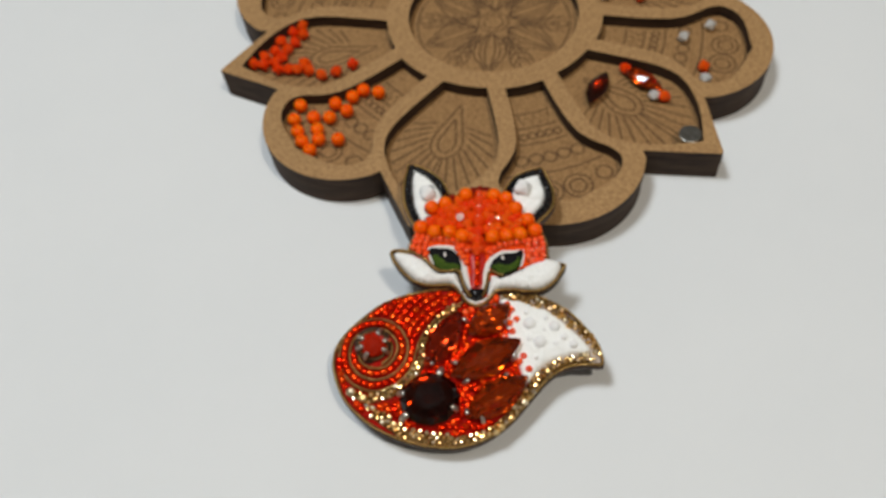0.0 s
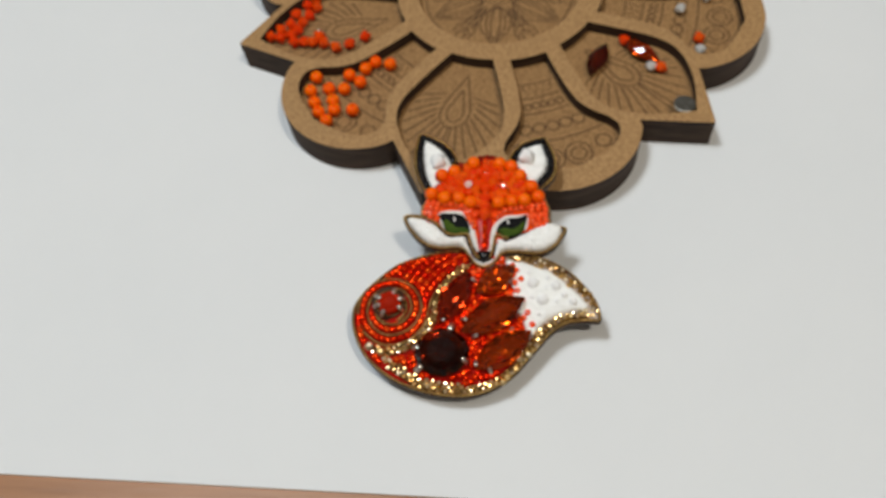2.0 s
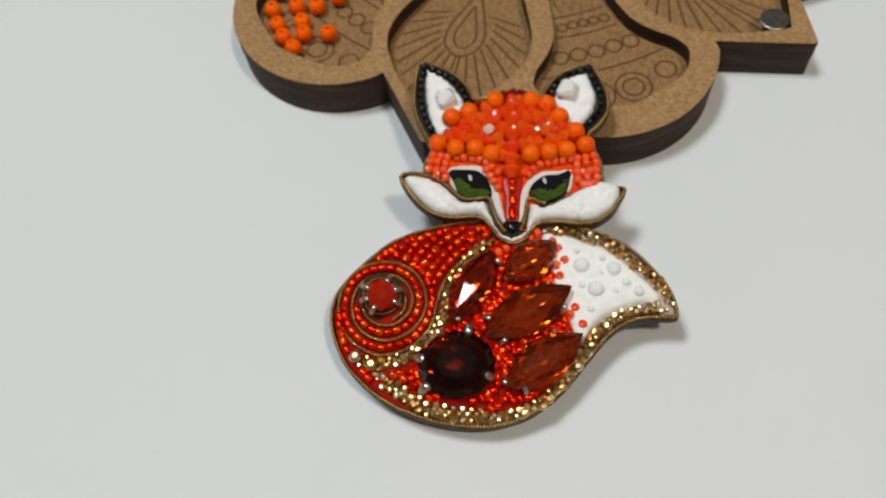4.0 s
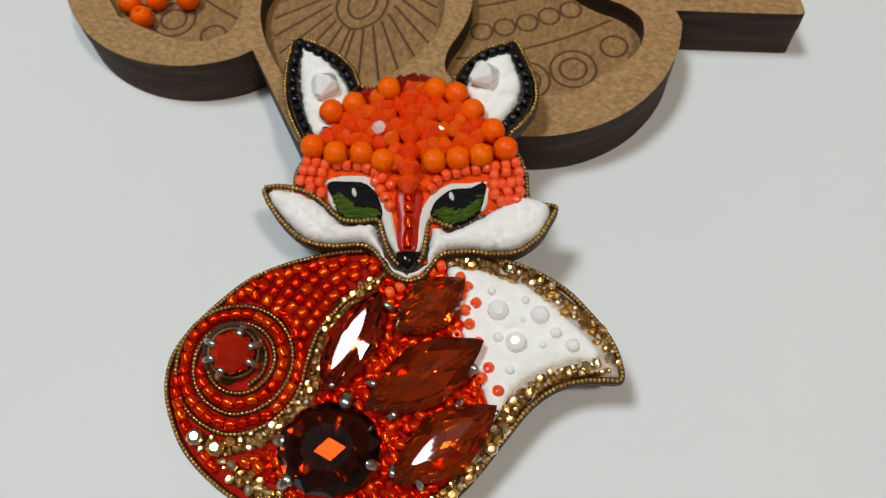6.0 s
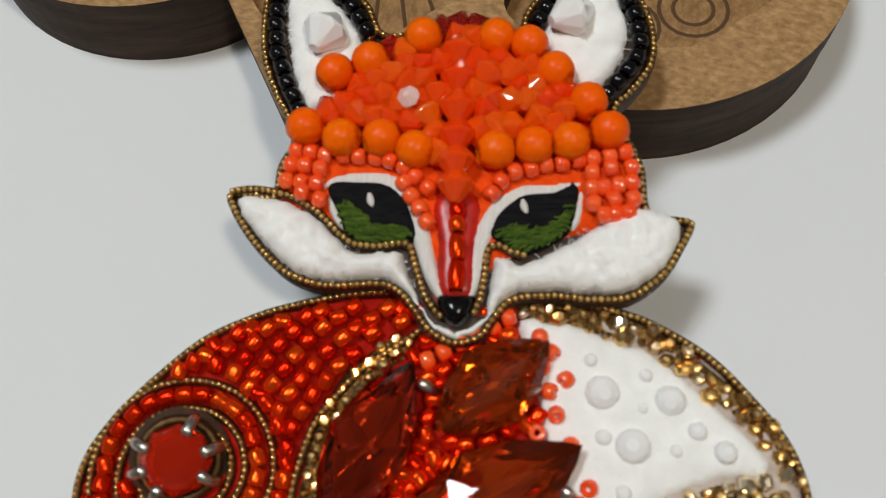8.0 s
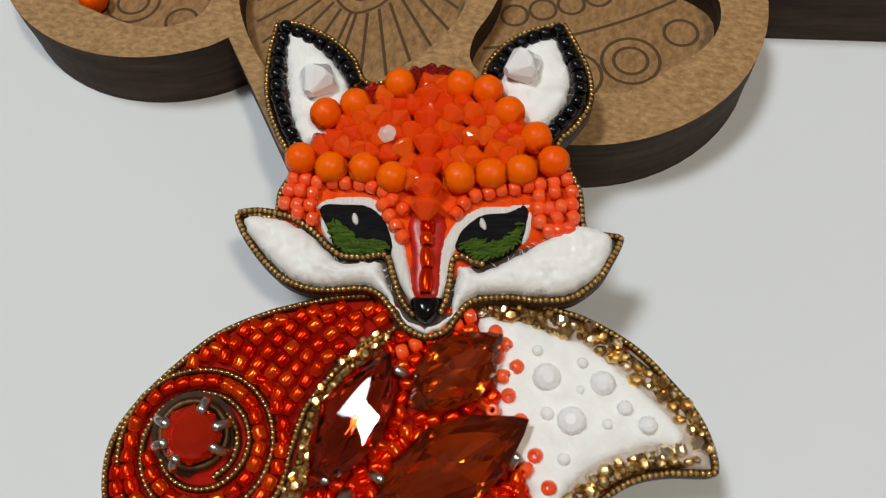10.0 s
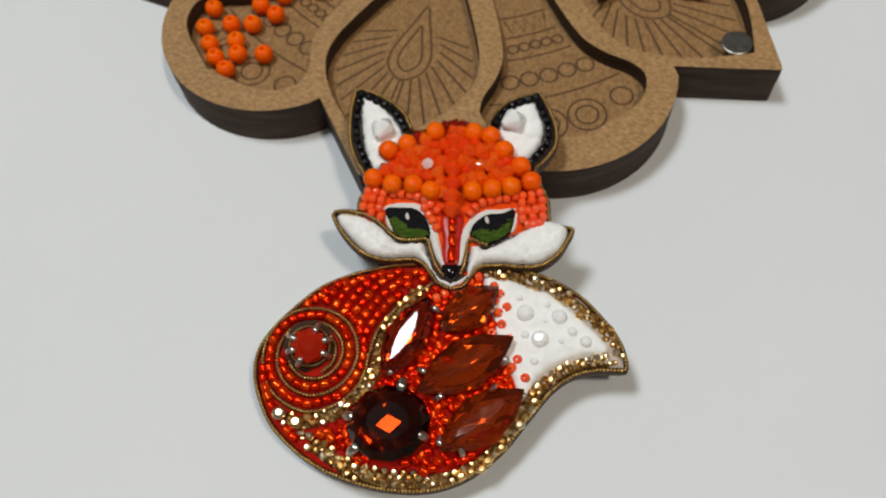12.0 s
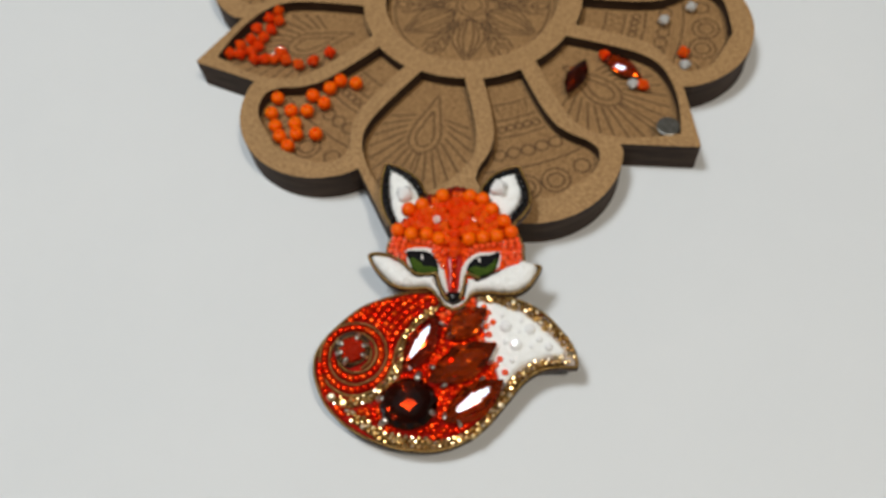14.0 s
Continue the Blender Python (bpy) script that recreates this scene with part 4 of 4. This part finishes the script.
# coral bead rows of the face
taken = []
for pts in ([(-16.4, 17.5), (-12.6, 17.0), (-7.8, 16.7), (-5.0, 15.4), (-3.3, 13.6)], [(-16.9, 15.9), (-14.0, 15.6)], [(-17.1, 14.3), (-14.2, 13.9)], [(-15.6, 12.9), (-13.6, 12.4)], [(-5.4, 14.0), (-4.3, 12.3), (-3.1, 10.2)], [(-3.6, 12.0), (-2.6, 10.6)],
            [(16.1, 17.6), (12.6, 16.7), (8.2, 16.1), (4.8, 15.0), (3.1, 13.2)], [(16.5, 16.0), (12.7, 15.4)], [(16.7, 14.4), (12.8, 13.8)], [(16.7, 12.8), (13.0, 12.2)], [(16.2, 11.4), (14.0, 11.0)]):
    row(spline(pts, False, 0.3), CORAL, head, HW + 0.95, 1.56, None, 0.35, "coral_bead", 0.09)

# jet beads, felt and crystal of the ears
for ear, felt, cry in ((EAR_LEFT, [(-19.3, 38.6), (-17.4, 38.4), (-14.6, 36.2), (-12.0, 33), (-10.6, 30), (-11.5, 26.6), (-13.2, 23.6), (-15.8, 22.4), (-17.4, 25.4), (-18.6, 30.5), (-19.3, 35.5)], (-14.4, 30.6)),
                       (EAR_RIGHT, [(8.2, 32.4), (9.8, 35.4), (12.2, 37.4), (15.0, 37.6), (16.0, 35.6), (16.9, 32.2), (16.4, 28.8), (14.4, 25.6), (12.4, 24.6), (10.2, 26.4), (8.6, 29.4)], (11.0, 32.6))):
    ln = spline(ear, False, 0.3)
    t = tangents(ln)
    ln = ln + np.stack([t[:, 1], -t[:, 0]], 1) * 1.9
    ln = ln[6:-2]
    ef = part("ear_felt", pad("ear_felt", spline(felt, True, 0.45), HW - 0.4, 1.2, 1.6, M["wool"], 0.4, 0.6, 0.45, 7), head, label="white felted wool inside the ear")
    fibres_from.append((ef, ef.data, spline(felt, True, 0.45)))
    part("crystal", bicone("crystal", 2.4, 2.5, M["clear"], 10), head, place(*cry, HW + 1.5, 1.2 if cry[0] < 0 else 0.5) @ pose(0, 0, 0, 0, 14, 0), "large clear bicone crystal")
    row(ln, JET, head, HW + 0.75, 1.7, None, 0.2, "jet_bead", 0.05)

# crown: opaque orange beads round a heap of orange crystals
ROUNDEL = faceted_bead("orange_bead", 2.0, 1.9, 0.5, M["orange"], 8)
crown = [(-15.5, 19.7), (-11.8, 18.5), (-7.8, 18.5), (-4.4, 17.3), (3.5, 17.3), (7.2, 17.8), (10.7, 18.3), (14.5, 19.5), (-13.0, 25.8), (-9.4, 27.1), (-4.1, 29.9), (3.4, 29.8), (6.7, 29.0), (9.3, 26.0), (12.5, 22.6)]
for k, (u, v) in enumerate(crown):
    turn = 0.1 if k < 8 else math.atan2(v - 16, u + 0.5) + math.pi / 2
    part("orange_bead", ROUNDEL, head, place(u, v, HW + 1.8, turn + random.gauss(0, 0.15), random.gauss(0, 0.1), random.gauss(0, 0.15)))
    taken.append((u, v, 1.7))
BICONE = bicone("orange_crystal", 1.9, 1.9, M["orange_crystal"], 10)
DARK = bicone("red_crystal", 1.9, 1.9, M["red_crystal"])
for v in (13.6, 16.0, 18.6, 21.6, 24.8, 28.0):
    part("orange_crystal", BICONE, head, place(-0.3, v, HW + 1.9 + 0.6 * math.sin((v - 12) / 6), math.pi / 2 + random.gauss(0, 0.1)))
    taken.append((-0.3, v, 1.2))
crown_line = spline([(-13.6, 20.4), (-8, 20.4), (-3, 19.2), (-2, 16), (2, 16), (3, 19.2), (8, 20), (12, 20.8), (9.6, 24.4), (6.4, 27.4), (0, 30.6), (-6, 28.4), (-10.5, 25.2)], True, 0.5)
tries = 0
while tries < 4000:
    tries += 1
    p = (random.uniform(-14, 13), random.uniform(15, 31))
    if not inside(crown_line, [p])[0] or not clear_of(taken, p, 0.75):
        continue
    taken.append((*p, 0.75))
    d = min(1.0, float(distance(crown_line, [p])[0]) / 4)
    part("orange_crystal", BICONE, head, place(*p, HW + 1.3 + 0.9 * d, random.uniform(0, 3.1), random.gauss(0, 0.4), random.gauss(0, 0.4)) @ Matrix.Scale(random.uniform(0.75, 0.95), 4))
for u, v in ((-0.5, 31.6), (-7.4, 28.9), (-13.4, 22.0), (1.4, 31.4), (-2.2, 31.2)):
    part("red_crystal", DARK, head, place(u, v, HW + 1.1, random.uniform(0, 3)) @ Matrix.Scale(0.8, 4), "dark red crystal")
part("crystal", bicone("crystal", 1.15, 0.8, M["pink_crystal"], 7), head, place(-5.2, 22.4, HW + 3.1) @ pose(0, 0, 0, 0, 78, 20), "pale iridescent crystal")

# loose wool fibres at the edges of the felt
for owner, me, ln in fibres_from:
    verts, faces = [], []
    pts = np.array([tuple(v.co) for v in me.vertices]) * 1000
    lo, hi = ln.min(0), ln.max(0)
    roots = np.column_stack([np.random.uniform(lo[0], hi[0], 1500), np.random.uniform(lo[1], hi[1], 1500)])
    for p in roots[inside(ln, roots)][:700]:
        if abs(p[0]) < 3.5 and p[1] < 4 and owner is not tail:
            continue
        q = random.uniform(0, 2 * math.pi)
        bend = random.uniform(-1.5, 1.5)
        long = random.uniform(0.5, 1.5)
        if inside(ln, [(p[0] + long * math.cos(q + bend), p[1] + long * math.sin(q + bend))])[0]:
            continue
        n0 = len(verts)
        for s_ in (0, 0.35, 0.7, 1.0):
            x, y = p[0] + long * s_ * math.cos(q + bend * s_), p[1] + long * s_ * math.sin(q + bend * s_)
            near = pts[np.argmin((pts[:, 0] - x) ** 2 + (pts[:, 1] - y) ** 2)]
            z = near[2] + 0.03 + 0.14 * math.sin(3 * s_)
            wd = 0.024
            verts += [(x - wd * math.sin(q), y + wd * math.cos(q), z), (x + wd * math.sin(q), y - wd * math.cos(q), z)]
        faces += [(n0 + k, n0 + k + 1, n0 + k + 3, n0 + k + 2) for k in (0, 2, 4)]
    tagged(part("wool_fuzz", mesh_of("wool_fuzz", verts, faces, M["wool"]), owner), kind="stuff")

# ---- loose beads in the tray and the bead strand ----
def loose(name, me, x, y, z, label, category, group, m=None):
    ob = tagged(new(name, me), label, category, group)
    ob.matrix_world = Matrix.Translation((x * 1e-3, (y - 1.8) * 1e-3, z * 1e-3)) @ (m or pose(0, 0, 0, 90, random.uniform(-90, 90), random.uniform(0, 180)))
    return ob


ORANGE_AT = [(-41, 64), (-42, 58), (-36, 59), (-40, 53), (-38, 49), (-35, 45.5), (-33, 50), (-34, 54), (-27, 50), (-31, 59), (-30, 65), (-26, 62), (-25, 68), (-22, 71), (-17, 70)]
for x, y in ORANGE_AT:
    loose("orange_bead", ROUNDEL, x, y, FLOOR_Z + 1.9, "opaque orange faceted glass bead lying in the tray", "bead", "orange beads in the tray", pose(0, 0, 0, random.uniform(0, 40), 90, random.uniform(0, 180)) @ Matrix.Scale(1.1, 4))
LOOSE_RED = bicone("red_orange_bead", 2.15, 1.9, M["red_orange"])
for x, y in [(-47, 102), (-48, 93.5), (-53, 94), (-54, 89), (-53, 84), (-48, 80.5), (-41, 80), (-36.5, 78), (-27, 83), (-60, 83), (-57, 86.5), (-46, 97.5), (-50, 90), (-43, 83.5), (-51, 86), (-56.5, 82.5), (-49.5, 98.5), (-45, 80.5), (-32, 79.5), (-51.5, 80.5)]:
    loose("red_orange_crystal_bead", LOOSE_RED, x, y, FLOOR_Z + 1.9, "transparent red-orange bicone crystal bead lying in the tray", "bead", "red-orange beads in the tray", pose(0, 0, 0, 0, 0, random.uniform(0, 180)))
for x, y in [(60, 81), (71, 69), (84, 82), (72, 129), (71, 123.5), (66.5, 116), (74, 126)]:
    loose("red_orange_crystal_bead", LOOSE_RED, x, y, FLOOR_Z + 1.9, "transparent red-orange bicone crystal bead lying in the tray", "bead", "red-orange beads in the tray", pose(0, 0, 0, 0, 0, random.uniform(0, 180)))
LOOSE_CLEAR = bicone("clear_bead", 1.9, 1.8, M["clear_bead"])
for x, y in [(68, 69.5), (84, 77), (79, 96), (88, 101.5), (55, 117), (67, 125)]:
    loose("clear_crystal_bead", LOOSE_CLEAR, x, y, FLOOR_Z + 1.8, "clear faceted crystal bead lying in the tray", "bead", "clear beads in the tray", pose(0, 0, 0, 0, 0, random.uniform(0, 180)))
for (x, y), turn, mat, words in (((51.0, 72.0), 66, M["garnet"], "dark red navette-cut glass stone lying in the tray"), ((65.0, 76.0), -42, M["amber"], "orange navette-cut glass stone lying in the tray")):
    gem = gem_meshes("loose_navette", 15, 6.4, mat, True, 12, 1.6, 2.3, 0.6, slim=0.5)
    ob = loose("navette_stone", gem, x, y, FLOOR_Z + 2.5, words, "glass stone", "", pose(0, 0, 0, 0, 0, turn))

strand = tagged(new("bead_strand"), "strand of small pale pink pearly beads with a teardrop loop", "bead strand")
PEARL = bead_mesh("pearl_bead", 1.45, 1.25, 0.35, M["pearl"], 10)
SMALL_PEARL = bead_mesh("small_pearl_bead", 0.95, 0.85, 0.3, M["pearl"], 8)
loop = spline([(-106.5, 143), (-109, 139.5), (-110.4, 135), (-108.5, 130.5), (-105, 128.8), (-101.5, 130.5), (-100.4, 135), (-102.5, 139.5), (-104.8, 143)], False, 0.4)
for x, y in resample(loop, 2.0):
    part("bead", SMALL_PEARL, strand, Matrix.Translation((x * 1e-3, y * 1e-3, 0.95e-3)) @ pose(0, 0, 0, 0, 0, random.uniform(0, 180)))
track = spline([(-105.5, 145, 1.5), (-104.5, 151, 1.5), (-101, 158, 1.5), (-92, 166, 1.5), (-72, 178, 1.5), (-50, 184, 2.5), (-32, 176, 11.9), (-15, 165, 11.9), (2, 156, 11.9), (18, 150, 11.9), (30, 147, 11.9), (40, 142.5, 11.9), (47, 139.5, 11.9), (55, 140.5, 10.5), (62, 143, 9.0), (67, 139, 6.2), (72, 135, 6.0), (77, 135, 7.5), (81, 141, 11.8), (84, 152, 11.9), (86, 166, 11.9), (92, 185, 11.9), (98, 206, 1.6), (100, 220, 1.6)], False, 0.5)
p = resample(track, 2.75)
t = tangents(p)
for (x, y, z), (dx, dy, dz) in zip(p, t):
    part("bead", PEARL, strand, Matrix.Translation((x * 1e-3, y * 1e-3, z * 1e-3)) @ pose(0, 0, 0, 0, -math.degrees(math.asin(max(-1, min(1, dz)))), math.degrees(math.atan2(dy, dx))))
